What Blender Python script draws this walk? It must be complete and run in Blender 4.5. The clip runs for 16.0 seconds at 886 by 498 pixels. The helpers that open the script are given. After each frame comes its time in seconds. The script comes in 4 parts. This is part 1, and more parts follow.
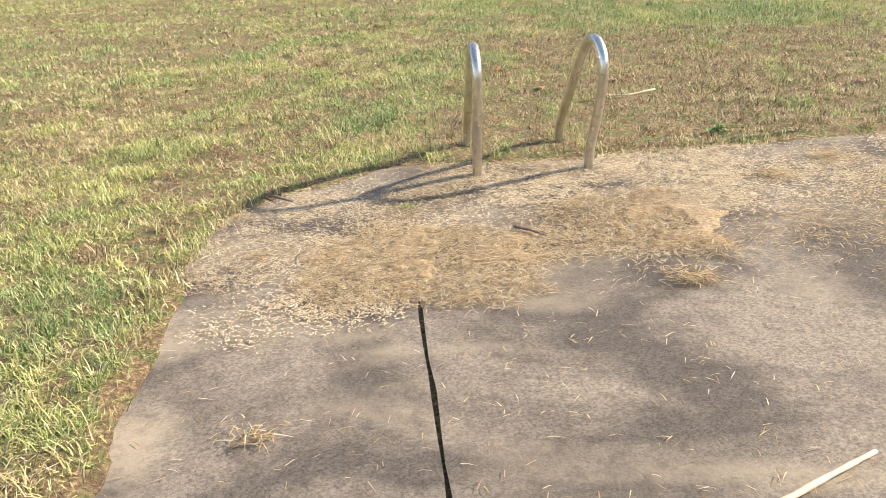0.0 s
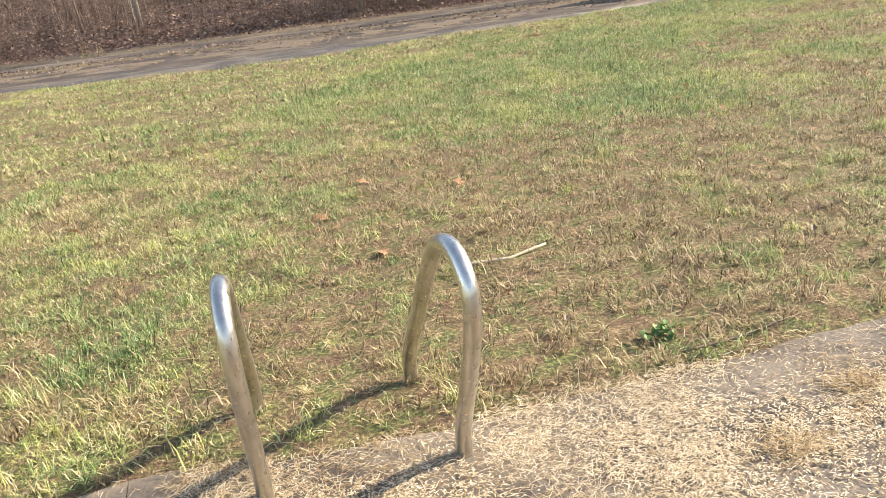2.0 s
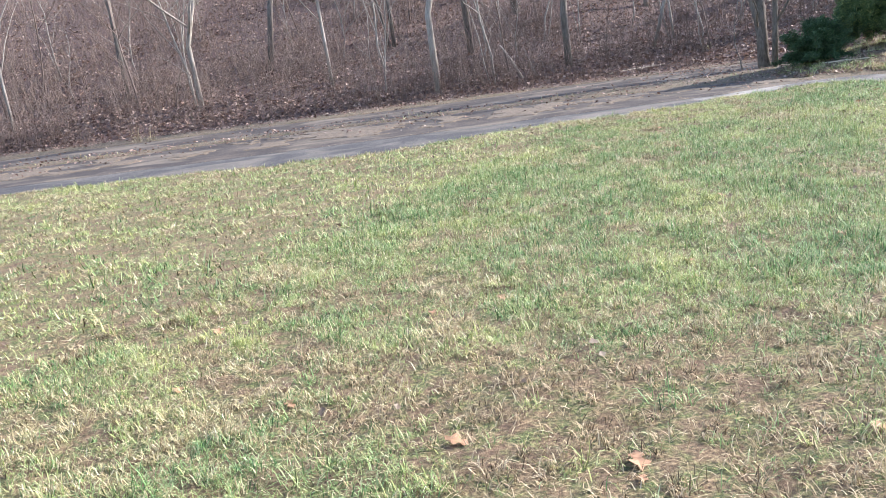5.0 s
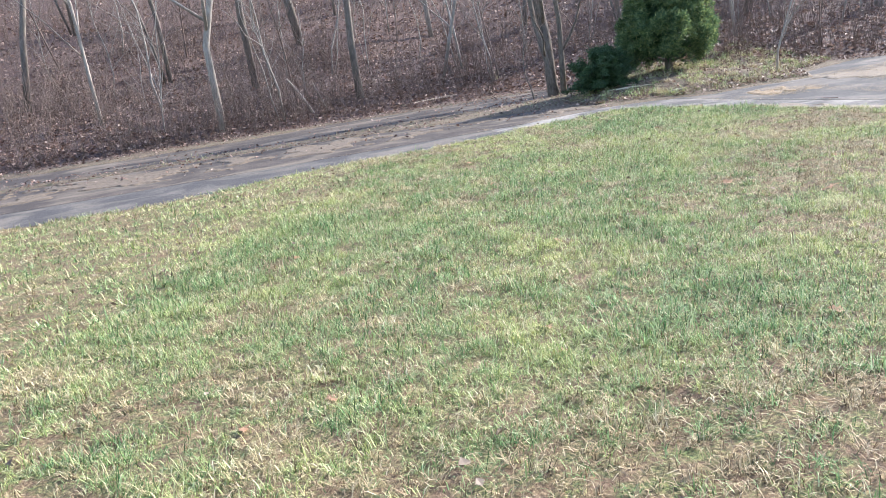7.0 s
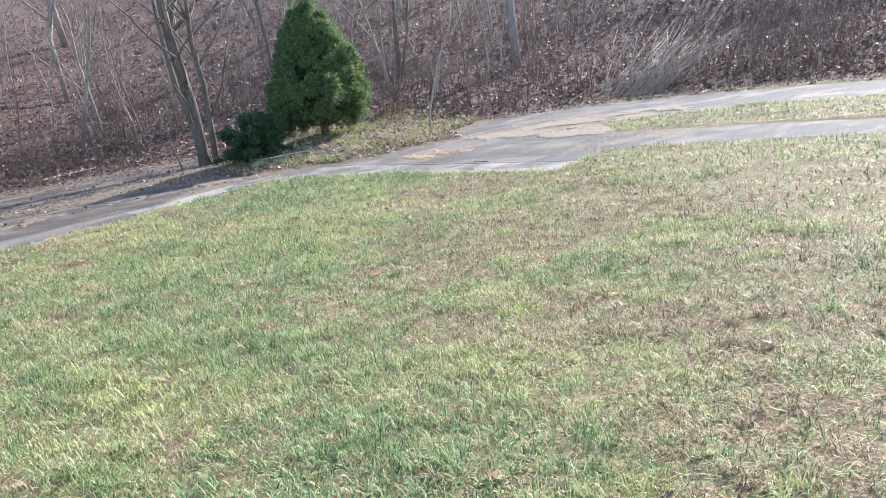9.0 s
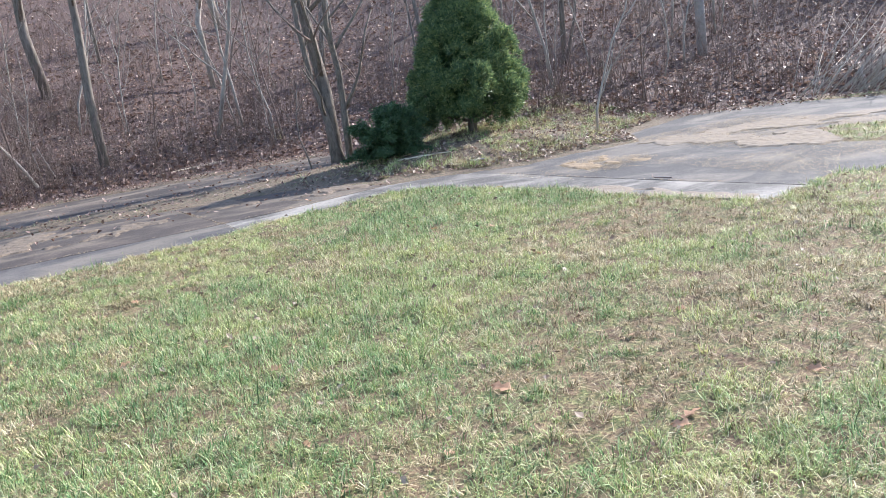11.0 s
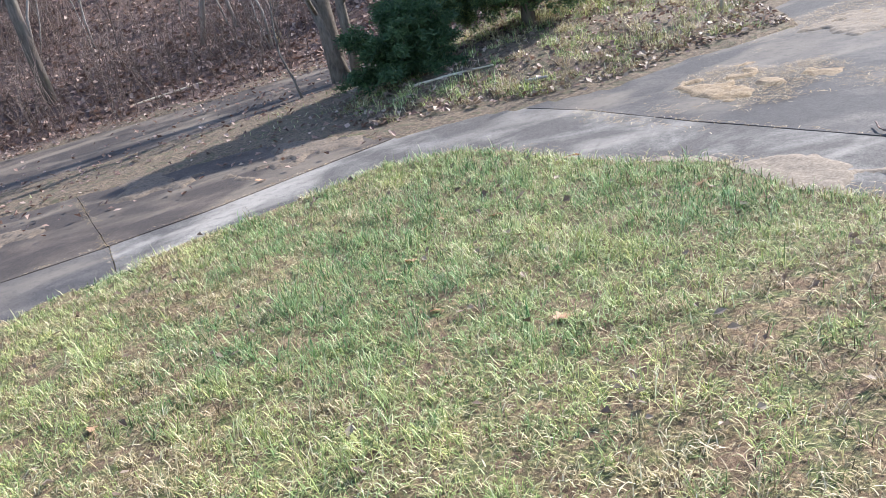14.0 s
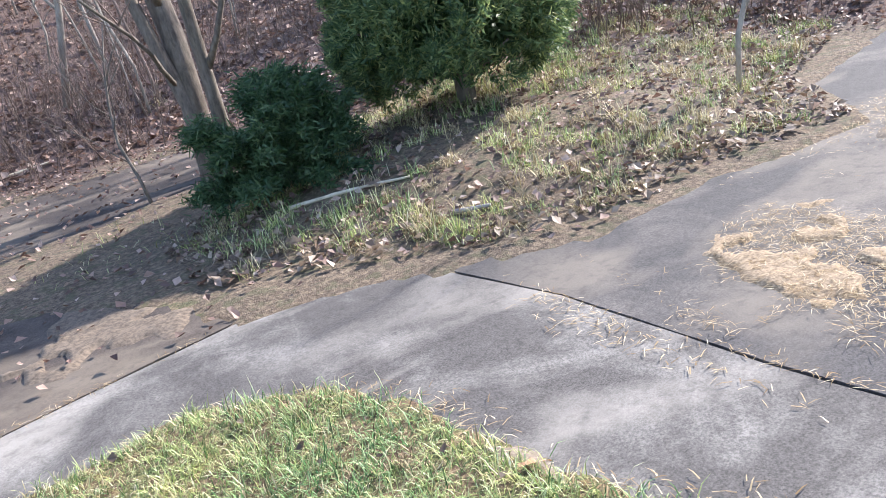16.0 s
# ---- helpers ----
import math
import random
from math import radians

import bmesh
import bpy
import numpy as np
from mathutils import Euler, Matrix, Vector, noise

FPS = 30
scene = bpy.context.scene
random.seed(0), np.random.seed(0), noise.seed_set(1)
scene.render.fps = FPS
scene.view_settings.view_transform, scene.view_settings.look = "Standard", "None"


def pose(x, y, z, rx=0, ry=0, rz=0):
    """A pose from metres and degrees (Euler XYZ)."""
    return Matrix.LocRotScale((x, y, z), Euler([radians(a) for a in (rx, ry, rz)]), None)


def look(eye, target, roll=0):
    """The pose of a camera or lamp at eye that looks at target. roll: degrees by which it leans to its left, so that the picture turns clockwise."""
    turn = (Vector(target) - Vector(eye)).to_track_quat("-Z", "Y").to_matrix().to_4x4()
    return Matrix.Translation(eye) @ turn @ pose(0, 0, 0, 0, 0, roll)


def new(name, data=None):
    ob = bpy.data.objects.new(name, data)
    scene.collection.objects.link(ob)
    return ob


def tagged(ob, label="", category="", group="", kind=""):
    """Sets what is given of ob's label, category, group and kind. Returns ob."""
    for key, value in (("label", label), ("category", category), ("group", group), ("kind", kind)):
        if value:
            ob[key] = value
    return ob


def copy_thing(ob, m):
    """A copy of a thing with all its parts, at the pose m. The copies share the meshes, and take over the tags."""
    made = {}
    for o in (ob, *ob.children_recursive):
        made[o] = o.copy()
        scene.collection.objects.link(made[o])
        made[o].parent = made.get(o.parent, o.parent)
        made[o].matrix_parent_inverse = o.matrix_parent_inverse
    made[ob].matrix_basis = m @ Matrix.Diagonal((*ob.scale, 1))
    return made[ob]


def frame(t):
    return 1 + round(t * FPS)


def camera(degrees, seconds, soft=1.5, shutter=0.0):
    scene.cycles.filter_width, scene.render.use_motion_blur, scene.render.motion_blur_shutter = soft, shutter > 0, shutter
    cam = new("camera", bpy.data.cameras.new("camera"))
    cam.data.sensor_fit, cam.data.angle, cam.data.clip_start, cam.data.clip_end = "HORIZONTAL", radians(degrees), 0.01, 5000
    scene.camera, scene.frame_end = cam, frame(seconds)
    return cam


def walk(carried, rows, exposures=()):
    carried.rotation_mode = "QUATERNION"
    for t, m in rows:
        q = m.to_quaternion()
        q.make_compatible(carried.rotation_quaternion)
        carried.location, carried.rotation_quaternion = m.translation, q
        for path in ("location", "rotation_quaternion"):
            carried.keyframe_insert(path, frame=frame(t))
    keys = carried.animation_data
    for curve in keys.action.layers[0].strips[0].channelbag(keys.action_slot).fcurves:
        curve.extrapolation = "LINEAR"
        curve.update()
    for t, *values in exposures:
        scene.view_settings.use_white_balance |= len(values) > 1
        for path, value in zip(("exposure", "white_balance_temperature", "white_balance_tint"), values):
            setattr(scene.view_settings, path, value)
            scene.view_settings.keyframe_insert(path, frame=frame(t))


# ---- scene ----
cam = camera(54.0, 16.0, 0.8)
PATH = [
    (0, (0.063, -0.011, 1.397), (-0.009, 1.834, 0.63), -3.5),
    (0.5, (0.152, 0.524, 1.41), (0.114, 2.377, 0.657), -3.9),
    (1, (0.185, 1.116, 1.423), (0.225, 3.0, 0.753), -5.0),
    (1.5, (0.298, 1.643, 1.421), (0.349, 3.548, 0.815), -7.0),
    (2, (0.436, 2.15, 1.407), (0.649, 4.03, 0.757), -6.9),
    (2.5, (0.613, 2.691, 1.425), (1.002, 4.535, 0.767), -5.9),
    (3, (0.725, 3.239, 1.435), (1.026, 5.122, 0.83), -5.2),
    (3.5, (0.641, 3.758, 1.418), (0.847, 5.651, 0.808), -5.0),
    (4, (0.571, 4.153, 1.467), (0.782, 6.069, 0.933), -4.6),
    (4.2, (0.559, 4.324, 1.48), (0.706, 6.254, 0.974), -4.9),
    (6.3, (0.465, 5.439, 1.465), (0.544, 7.384, 1.005), -8.2),
    (6.5, (0.503, 5.586, 1.48), (0.663, 7.528, 1.029), -8.9),
    (7, (0.537, 5.802, 1.486), (1.083, 7.667, 1.013), -7.7),
    (7.5, (0.569, 6.055, 1.508), (1.535, 7.736, 1.017), -6.8),
    (8, (0.844, 6.227, 1.496), (2.019, 7.78, 1.038), -7.7),
    (8.2, (0.984, 6.314, 1.512), (2.177, 7.856, 1.066), -7.9),
    (10.3, (2.433, 7.827, 1.447), (3.541, 9.434, 1.011), -7.4),
    (10.5, (2.578, 8.051, 1.452), (3.649, 9.687, 1.032), -7.1),
    (11, (2.993, 8.673, 1.466), (3.874, 10.417, 1.042), -7.6),
    (11.5, (3.363, 9.286, 1.459), (4.183, 11.041, 0.959), -8.0),
    (12, (3.796, 9.862, 1.466), (4.62, 11.602, 0.925), -7.9),
    (12.3, (4.026, 10.223, 1.442), (4.91, 11.918, 0.855), -8.1),
    (12.5, (4.171, 10.461, 1.424), (5.107, 12.116, 0.804), -8.2),
    (13, (4.55, 11.073, 1.453), (5.558, 12.703, 0.882), -8.5),
    (13.5, (4.958, 11.702, 1.458), (5.81, 13.407, 0.85), -9.7),
    (14, (5.33, 12.337, 1.488), (5.964, 14.103, 0.797), -13.5),
    (14.5, (5.727, 12.966, 1.49), (6.242, 14.787, 0.843), -13.0),
    (15, (6.091, 13.62, 1.483), (6.647, 15.425, 0.824), -14.0),
    (15.2, (6.257, 13.836, 1.489), (6.874, 15.628, 0.851), -13.5),
    (15.5, (6.496, 14.216, 1.498), (7.18, 15.993, 0.887), -11.9),
    (16, (6.91, 14.841, 1.467), (7.65, 16.577, 0.806), -13.2),
]
walk(cam, [(t, look(eye, target, roll)) for t, eye, target, roll in PATH], [(0, 0.80, 7700, 12), (2.2, 0.84, 7600, 12), (3.2, 0.86, 6100, 14), (4.0, 0.98, 6000, 14), (6.5, 1.06, 5950, 13), (8.0, 1.04, 5950, 13), (11.0, 0.98, 5900, 13), (12.3, 0.86, 5900, 13), (13.6, 0.84, 5900, 13), (15.0, 1.04, 5950, 14), (16, 1.16, 6000, 15)])

# ---- light ----
SUN_AZ, SUN_EL = 78.0, 30.0
world = bpy.data.worlds.new("world")
scene.world = world
world.use_nodes = True
wn = world.node_tree
sky = wn.nodes.new("ShaderNodeTexSky")
sky.sky_type, sky.sun_disc = "NISHITA", False
sky.sun_elevation, sky.sun_rotation = radians(SUN_EL), radians(SUN_AZ)
wn.links.new(sky.outputs[0], wn.nodes["Background"].inputs[0])
wn.nodes["Background"].inputs[1].default_value = 0.20
sun_dir = Vector((math.sin(radians(SUN_AZ)) * math.cos(radians(SUN_EL)), math.cos(radians(SUN_AZ)) * math.cos(radians(SUN_EL)), math.sin(radians(SUN_EL))))
sun = new("sun", bpy.data.lights.new("sun", "SUN"))
sun.data.energy, sun.data.angle, sun.data.color = 6.0, radians(0.9), (1.0, 0.93, 0.82)
sun.matrix_world = look(sun_dir * 60, (0, 0, 0))


# ---- materials ----
class Mat:
    """A small helper round a principled node material."""

    def __init__(self, name, rough=0.8, metal=0.0):
        self.m = bpy.data.materials.new(name)
        self.m.use_nodes = True
        self.t = self.m.node_tree
        self.b = self.t.nodes["Principled BSDF"]
        self.b.inputs["Roughness"].default_value = rough
        self.b.inputs["Metallic"].default_value = metal
        self.pos = self.t.nodes.new("ShaderNodeNewGeometry")

    def node(self, kind, **k):
        n = self.t.nodes.new(kind)
        for a, v in k.items():
            n.inputs[a.replace("_", " ")].default_value = v
        return n

    def link(self, a, b):
        self.t.links.new(a, b)

    def noise(self, scale, detail=4.0, rough=0.55, stretch=None, distort=0.0):
        n = self.node("ShaderNodeTexNoise", Scale=scale, Detail=detail, Roughness=rough, Distortion=distort)
        src = self.pos.outputs["Position"]
        if stretch:
            mp = self.node("ShaderNodeMapping")
            mp.inputs["Scale"].default_value = stretch
            self.link(src, mp.inputs["Vector"])
            src = mp.outputs[0]
        self.link(src, n.inputs["Vector"])
        return n.outputs["Fac"]

    def ramp(self, fac, stops):
        r = self.t.nodes.new("ShaderNodeValToRGB")
        e = r.color_ramp.elements
        while len(e) < len(stops):
            e.new(0.5)
        for el, (p, c) in zip(e, stops):
            el.position = p
            el.color = (*c, 1) if len(c) == 3 else (c[0], c[0], c[0], 1)
        self.link(fac, r.inputs[0])
        return r.outputs[0]

    def mix(self, fac, a, b, mode="MIX"):
        n = self.t.nodes.new("ShaderNodeMix")
        n.data_type, n.blend_type = "RGBA", mode
        for i, v in ((0, fac), (6, a), (7, b)):
            if isinstance(v, (int, float)):
                n.inputs[i].default_value = v
            elif isinstance(v, tuple):
                n.inputs[i].default_value = (*v, 1)
            else:
                self.link(v, n.inputs[i])
        return n.outputs[2]

    def attr(self, name):
        a = self.t.nodes.new("ShaderNodeAttribute")
        a.attribute_name = name
        return a.outputs["Fac"]

    def rnd(self):
        return self.pos.outputs["Random Per Island"]

    def color(self, c):
        if isinstance(c, tuple):
            self.b.inputs["Base Color"].default_value = (*c, 1)
        else:
            self.link(c, self.b.inputs["Base Color"])
        return self

    def bump(self, fac, strength=0.4, dist=0.01):
        n = self.node("ShaderNodeBump", Strength=strength, Distance=dist)
        self.link(fac, n.inputs["Height"])
        self.link(n.outputs[0], self.b.inputs["Normal"])
        return self

    def leafy(self, c, amount=0.35):
        """Lets light through thin leaves and blades."""
        self.color(c)
        tr = self.t.nodes.new("ShaderNodeBsdfTranslucent")
        self.link(c, tr.inputs[0])
        mx = self.node("ShaderNodeMixShader")
        mx.inputs[0].default_value = amount
        self.link(self.b.outputs[0], mx.inputs[1])
        self.link(tr.outputs[0], mx.inputs[2])
        self.link(mx.outputs[0], self.t.nodes["Material Output"].inputs[0])
        return self


def mat_ground():
    m = Mat("ground", 0.95)
    fine, mid, big = m.noise(60, 6, 0.7), m.noise(9, 5, 0.65), m.noise(0.9, 4)
    straw = m.ramp(fine, [(0.34, (0.05, 0.032, 0.018)), (0.52, (0.19, 0.125, 0.068)), (0.68, (0.46, 0.34, 0.19))])
    green = m.ramp(fine, [(0.34, (0.022, 0.028, 0.010)), (0.52, (0.11, 0.125, 0.04)), (0.68, (0.34, 0.34, 0.12))])
    lawn = m.mix(m.ramp(mid, [(0.42, (0,)), (0.6, (1,))]), straw, green)
    dirt = m.ramp(m.noise(38, 6, 0.75), [(0.32, (0.03, 0.018, 0.011)), (0.5, (0.13, 0.078, 0.046)), (0.7, (0.34, 0.22, 0.135))])
    lawn = m.mix(m.ramp(m.noise(5.5, 6, 0.7), [(0.52, (0,)), (0.60, (0.85,))]), lawn, dirt)
    wood = m.ramp(m.noise(26, 6, 0.75), [(0.3, (0.035, 0.024, 0.02)), (0.48, (0.10, 0.063, 0.05)), (0.6, (0.17, 0.11, 0.085)), (0.75, (0.28, 0.205, 0.16))])
    wood = m.mix(m.ramp(big, [(0.4, (0,)), (0.65, (0.5,))]), wood, (0.09, 0.05, 0.045))
    verge = m.ramp(m.noise(32, 6, 0.75), [(0.34, (0.045, 0.031, 0.02)), (0.5, (0.13, 0.093, 0.061)), (0.7, (0.30, 0.225, 0.145))])
    verge = m.mix(m.ramp(mid, [(0.5, (0,)), (0.62, (0.6,))]), verge, (0.075, 0.08, 0.035))
    c = m.mix(m.attr("verge"), lawn, verge)
    c = m.mix(m.attr("litter"), c, wood)
    m.color(c).bump(fine, 0.7, 0.02)
    return m.m


def mat_grass():
    m = Mat("grass", 0.55)
    m.b.inputs["Specular IOR Level"].default_value = 0.25
    brown = m.ramp(m.rnd(), [(0.0, (0.05, 0.03, 0.017)), (0.35, (0.20, 0.13, 0.073)), (0.75, (0.49, 0.35, 0.21)), (1.0, (0.76, 0.60, 0.40))])
    straw = m.ramp(m.rnd(), [(0.0, (0.24, 0.175, 0.08)), (0.4, (0.54, 0.45, 0.235)), (0.8, (0.78, 0.68, 0.41)), (1.0, (0.90, 0.84, 0.62))])
    deep = m.ramp(m.rnd(), [(0.0, (0.03, 0.085, 0.028)), (0.4, (0.10, 0.25, 0.078)), (0.8, (0.25, 0.45, 0.16)), (1.0, (0.58, 0.70, 0.38))])
    pale = m.ramp(m.rnd(), [(0.0, (0.13, 0.20, 0.045)), (0.4, (0.40, 0.46, 0.125)), (0.8, (0.68, 0.67, 0.24)), (1.0, (0.86, 0.86, 0.50))])
    tone = m.attr("tone")
    dry, live = m.mix(tone, brown, straw), m.mix(tone, deep, pale)
    m.leafy(m.mix(m.attr("green"), dry, live), 0.16)
    return m.m


def mat_straw():
    m = Mat("straw", 0.85)
    m.b.inputs["Specular IOR Level"].default_value = 0.15
    c = m.ramp(m.rnd(), [(0.0, (0.17, 0.11, 0.055)), (0.4, (0.36, 0.26, 0.145)), (0.75, (0.50, 0.385, 0.23)), (1.0, (0.66, 0.57, 0.41))])
    m.leafy(c, 0.15)
    return m.m


def mat_pale_straw():
    m = Mat("bleached_straw", 0.85)
    m.b.inputs["Specular IOR Level"].default_value = 0.15
    m.leafy(m.ramp(m.rnd(), [(0.0, (0.34, 0.255, 0.16)), (0.5, (0.60, 0.49, 0.34)), (1.0, (0.84, 0.76, 0.60))]), 0.15)
    return m.m


def mat_leaf(name, stops):
    m = Mat(name, 0.6)
    m.leafy(m.mix(m.ramp(m.noise(40, 3), [(0.35, (0.0,)), (0.7, (0.35,))]), m.ramp(m.rnd(), stops), (0.1, 0.06, 0.04)), 0.2)
    return m.m


def mat_concrete(name, light, dark, cover, warm):
    """Old concrete with wide soft dark patches, pale streaks and a sandy grain."""
    m = Mat(name, 0.85)
    grain, mid = m.noise(140, 6, 0.8), m.noise(14, 6, 0.7)
    dark_patch = m.noise(1.25, 5, 0.6, distort=0.5)
    streak = m.noise(0.9, 3, 0.5, stretch=(0.8, 1.7, 1), distort=0.7)
    base = m.mix(m.ramp(m.mix(0.5, grain, m.noise(85, 4, 0.7)), [(0.42, (0,)), (0.58, (1,))]), tuple(v * 0.58 for v in light), tuple(min(1, v * 1.36) for v in light))
    base = m.mix(m.ramp(dark_patch, [(cover - 0.09, (0.92,)), (cover + 0.07, (0.0,))]), base, m.mix(m.ramp(grain, [(0.4, (0,)), (0.62, (1,))]), tuple(v * 0.55 for v in dark), tuple(v * 2.0 for v in dark)))
    base = m.mix(m.ramp(streak, [(0.51, (0,)), (0.66, (0.65,))]), base, warm)
    base = m.mix(m.ramp(mid, [(0.3, (0.45,)), (0.5, (0,))]), base, tuple(v * 0.6 for v in dark))
    m.color(base)
    m.b.inputs["Specular IOR Level"].default_value = 0.35
    m.bump(m.mix(0.4, grain, mid), 0.35, 0.006)
    return m.m


def mat_bark(name, a, b, scale=18):
    m = Mat(name, 0.9)
    n = m.noise(scale, 6, 0.7, stretch=(1, 1, 0.25))
    c = m.ramp(n, [(0.3, a), (0.7, b)])
    c = m.mix(m.ramp(m.noise(2.2, 4), [(0.5, (0,)), (0.75, (0.4,))]), c, (0.10, 0.11, 0.07))
    m.color(c).bump(n, 0.6, 0.02)
    return m.m


def mat_needles(name, stops):
    m = Mat(name, 0.55)
    m.leafy(m.ramp(m.rnd(), stops), 0.4)
    return m.m


def mat_plain(name, a, b, scale, rough):
    m = Mat(name, rough)
    n = m.noise(scale, 5, 0.65)
    m.color(m.ramp(n, [(0.3, a), (0.7, b)])).bump(n, 0.3, 0.004)
    return m.m


def mat_steel():
    m = Mat("brushed_steel", 0.3, 1.0)
    n = m.noise(90, 4, 0.6, stretch=(1, 1, 0.3))
    m.color(m.ramp(m.noise(9, 5, 0.7), [(0.3, (0.50, 0.47, 0.43)), (0.65, (0.66, 0.64, 0.61))]))
    m.link(m.ramp(n, [(0.3, (0.24,)), (0.7, (0.42,))]), m.b.inputs["Roughness"])
    return m.m


GROUND, GRASS, STRAW, STEEL = mat_ground(), mat_grass(), mat_straw(), mat_steel()
PAD = mat_concrete("pad_concrete", (0.225, 0.19, 0.155), (0.062, 0.053, 0.047), 0.53, (0.36, 0.30, 0.225))
WALKWAY = mat_concrete("walk_concrete", (0.215, 0.20, 0.18), (0.062, 0.056, 0.052), 0.56, (0.40, 0.365, 0.315))
PLAZA_GREY = mat_concrete("plaza_concrete", (0.135, 0.12, 0.108), (0.047, 0.044, 0.044), 0.58, (0.20, 0.17, 0.137))
DRIVE = mat_concrete("drive_concrete", (0.115, 0.09, 0.072), (0.04, 0.032, 0.028), 0.56, (0.22, 0.18, 0.135))
LITTER = mat_leaf("leaf_litter", [(0.0, (0.07, 0.04, 0.032)), (0.35, (0.21, 0.125, 0.095)), (0.7, (0.40, 0.265, 0.205)), (1.0, (0.54, 0.42, 0.34))])
OAK = mat_leaf("oak_leaf", [(0.0, (0.26, 0.09, 0.04)), (0.5, (0.42, 0.18, 0.08)), (1.0, (0.52, 0.30, 0.17))])
PALE_LEAF = mat_leaf("pale_leaf", [(0.0, (0.12, 0.08, 0.055)), (0.5, (0.25, 0.18, 0.125)), (1.0, (0.40, 0.315, 0.23))])
BARK = mat_bark("bark", (0.07, 0.055, 0.045), (0.25, 0.21, 0.175))
PALE_BARK = mat_bark("pale_bark", (0.20, 0.17, 0.14), (0.46, 0.41, 0.35))
GREY_BARK = mat_bark("grey_bark", (0.065, 0.052, 0.042), (0.25, 0.205, 0.165), 26)
TWIG = mat_bark("twig", (0.12, 0.08, 0.065), (0.30, 0.22, 0.18), 40)
CANE = mat_bark("cane", (0.32, 0.26, 0.20), (0.58, 0.50, 0.41), 40)
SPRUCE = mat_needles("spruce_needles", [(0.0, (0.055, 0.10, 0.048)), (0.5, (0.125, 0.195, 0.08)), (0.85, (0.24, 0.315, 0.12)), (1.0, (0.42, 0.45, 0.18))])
YEW = mat_needles("yew_and_inner_needles", [(0.0, (0.03, 0.065, 0.028)), (0.6, (0.065, 0.125, 0.05)), (1.0, (0.13, 0.19, 0.085))])
WEED = mat_leaf("weed_leaf", [(0.0, (0.05, 0.13, 0.03)), (0.6, (0.11, 0.25, 0.06)), (1.0, (0.24, 0.38, 0.12))])
THATCH = mat_plain("thatch", (0.11, 0.075, 0.045), (0.42, 0.315, 0.20), 70, 0.95)
PALE_STRAW = mat_pale_straw()
SANDY = mat_plain("sandy_dirt", (0.11, 0.085, 0.062), (0.29, 0.235, 0.175), 60, 0.95)
SANDY_DARK = mat_plain("brown_dirt", (0.06, 0.045, 0.032), (0.21, 0.16, 0.115), 45, 0.95)
STICK = mat_plain("bare_stick", (0.42, 0.34, 0.24), (0.66, 0.57, 0.44), 30, 0.7)
POLE = mat_plain("pole_wood", (0.22, 0.20, 0.18), (0.36, 0.33, 0.31), 12, 0.85)

# ---- plan ----
PAD_LEFT = [(-1.0, -5), (0.66, -5), (-0.158, 2.9), (-0.33, 4.56), (-0.55, 4.5), (-1.0, 4.15), (-1.17, 3.8), (-1.16, 3.1), (-1.1, 2.2), (-1.03, 1.85)]
PAD_RIGHT = [(0.676, -5), (7, -5), (7, 5.1), (2.5, 4.85), (2.0, 4.8), (1.5, 4.68), (0.8, 4.64), (0.1, 4.6), (-0.33, 4.56), (-0.158, 2.9), (-0.132, 2.8)]
WALK_A = [(-16, 16.8), (-4, 17.0), (-1.3, 16.6), (0.4, 16.4), (2.8, 17.2), (3.8, 17.2), (5.193, 17.62), (5.193, 18.32), (4.5, 18.3), (0, 18.15), (-16, 18.0)]
WALK_B = [(5.2, 17.62), (6.5, 17.87), (7.1, 17.95), (7.5, 17.75), (7.72, 17.3), (7.8, 16.8), (8.0, 16.3), (8.2, 15.9), (8.1, 15.3), (8.2, 14.8), (8.5, 13.6), (9.2, 13.8), (8.97, 15.0), (8.8, 16.1), (8.7, 16.7), (8.6, 17.7), (8.4, 18.5), (8.1, 18.7), (7.5, 18.78), (6.7, 18.6), (5.9, 18.4), (5.2, 18.33)]
DRIVE_A = [(-16, 18.015), (0, 18.165), (4.5, 18.315), (5.184, 18.337), (5.043, 20.4), (2.5, 20.9), (-16, 20.6)]
DRIVE_B = [(5.19, 18.347), (5.9, 18.416), (6.7, 18.616), (7.45, 18.795), (7.3, 19.4), (6.6, 20.1), (5.05, 20.4)]
DRIVE_C = [(-16, 21.2), (2, 21.3), (4.5, 21.6), (7.2, 21.7), (8.5, 22.4), (9.5, 23.1), (9.5, 24.3), (6, 24.0), (3.8, 24.0), (1.6, 23.4), (-4, 23.2), (-16, 23.0)]
PLAZA = [(8.416, 18.5), (8.616, 17.7), (8.716, 16.7), (8.816, 16.1), (8.986, 15.0), (9.216, 13.82), (9.7, 13.9), (10.1, 13.6), (10.4, 12.4), (11.4, 9.5), (12.9, 5), (14.0, 5), (12.6, 9.5), (12.0, 13.0), (11.5, 15.2), (12.3, 16.2), (14.0, 14.5), (15.5, 9), (17.5, 9), (16.6, 15.5), (16.0, 17.6), (15.0, 19.3), (13.5, 19.9), (11.6, 19.1), (11.0, 18.2), (9.9, 18.3), (9.1, 18.15), (8.8, 18.3)]
HILL_FOOT = [(-300, 27), (-16, 25), (0, 24.6), (8.5, 24.9), (10.8, 22.2), (13.5, 20.6), (16, 19), (17.4, 16), (18.6, 8), (24, -30), (60, -300)]
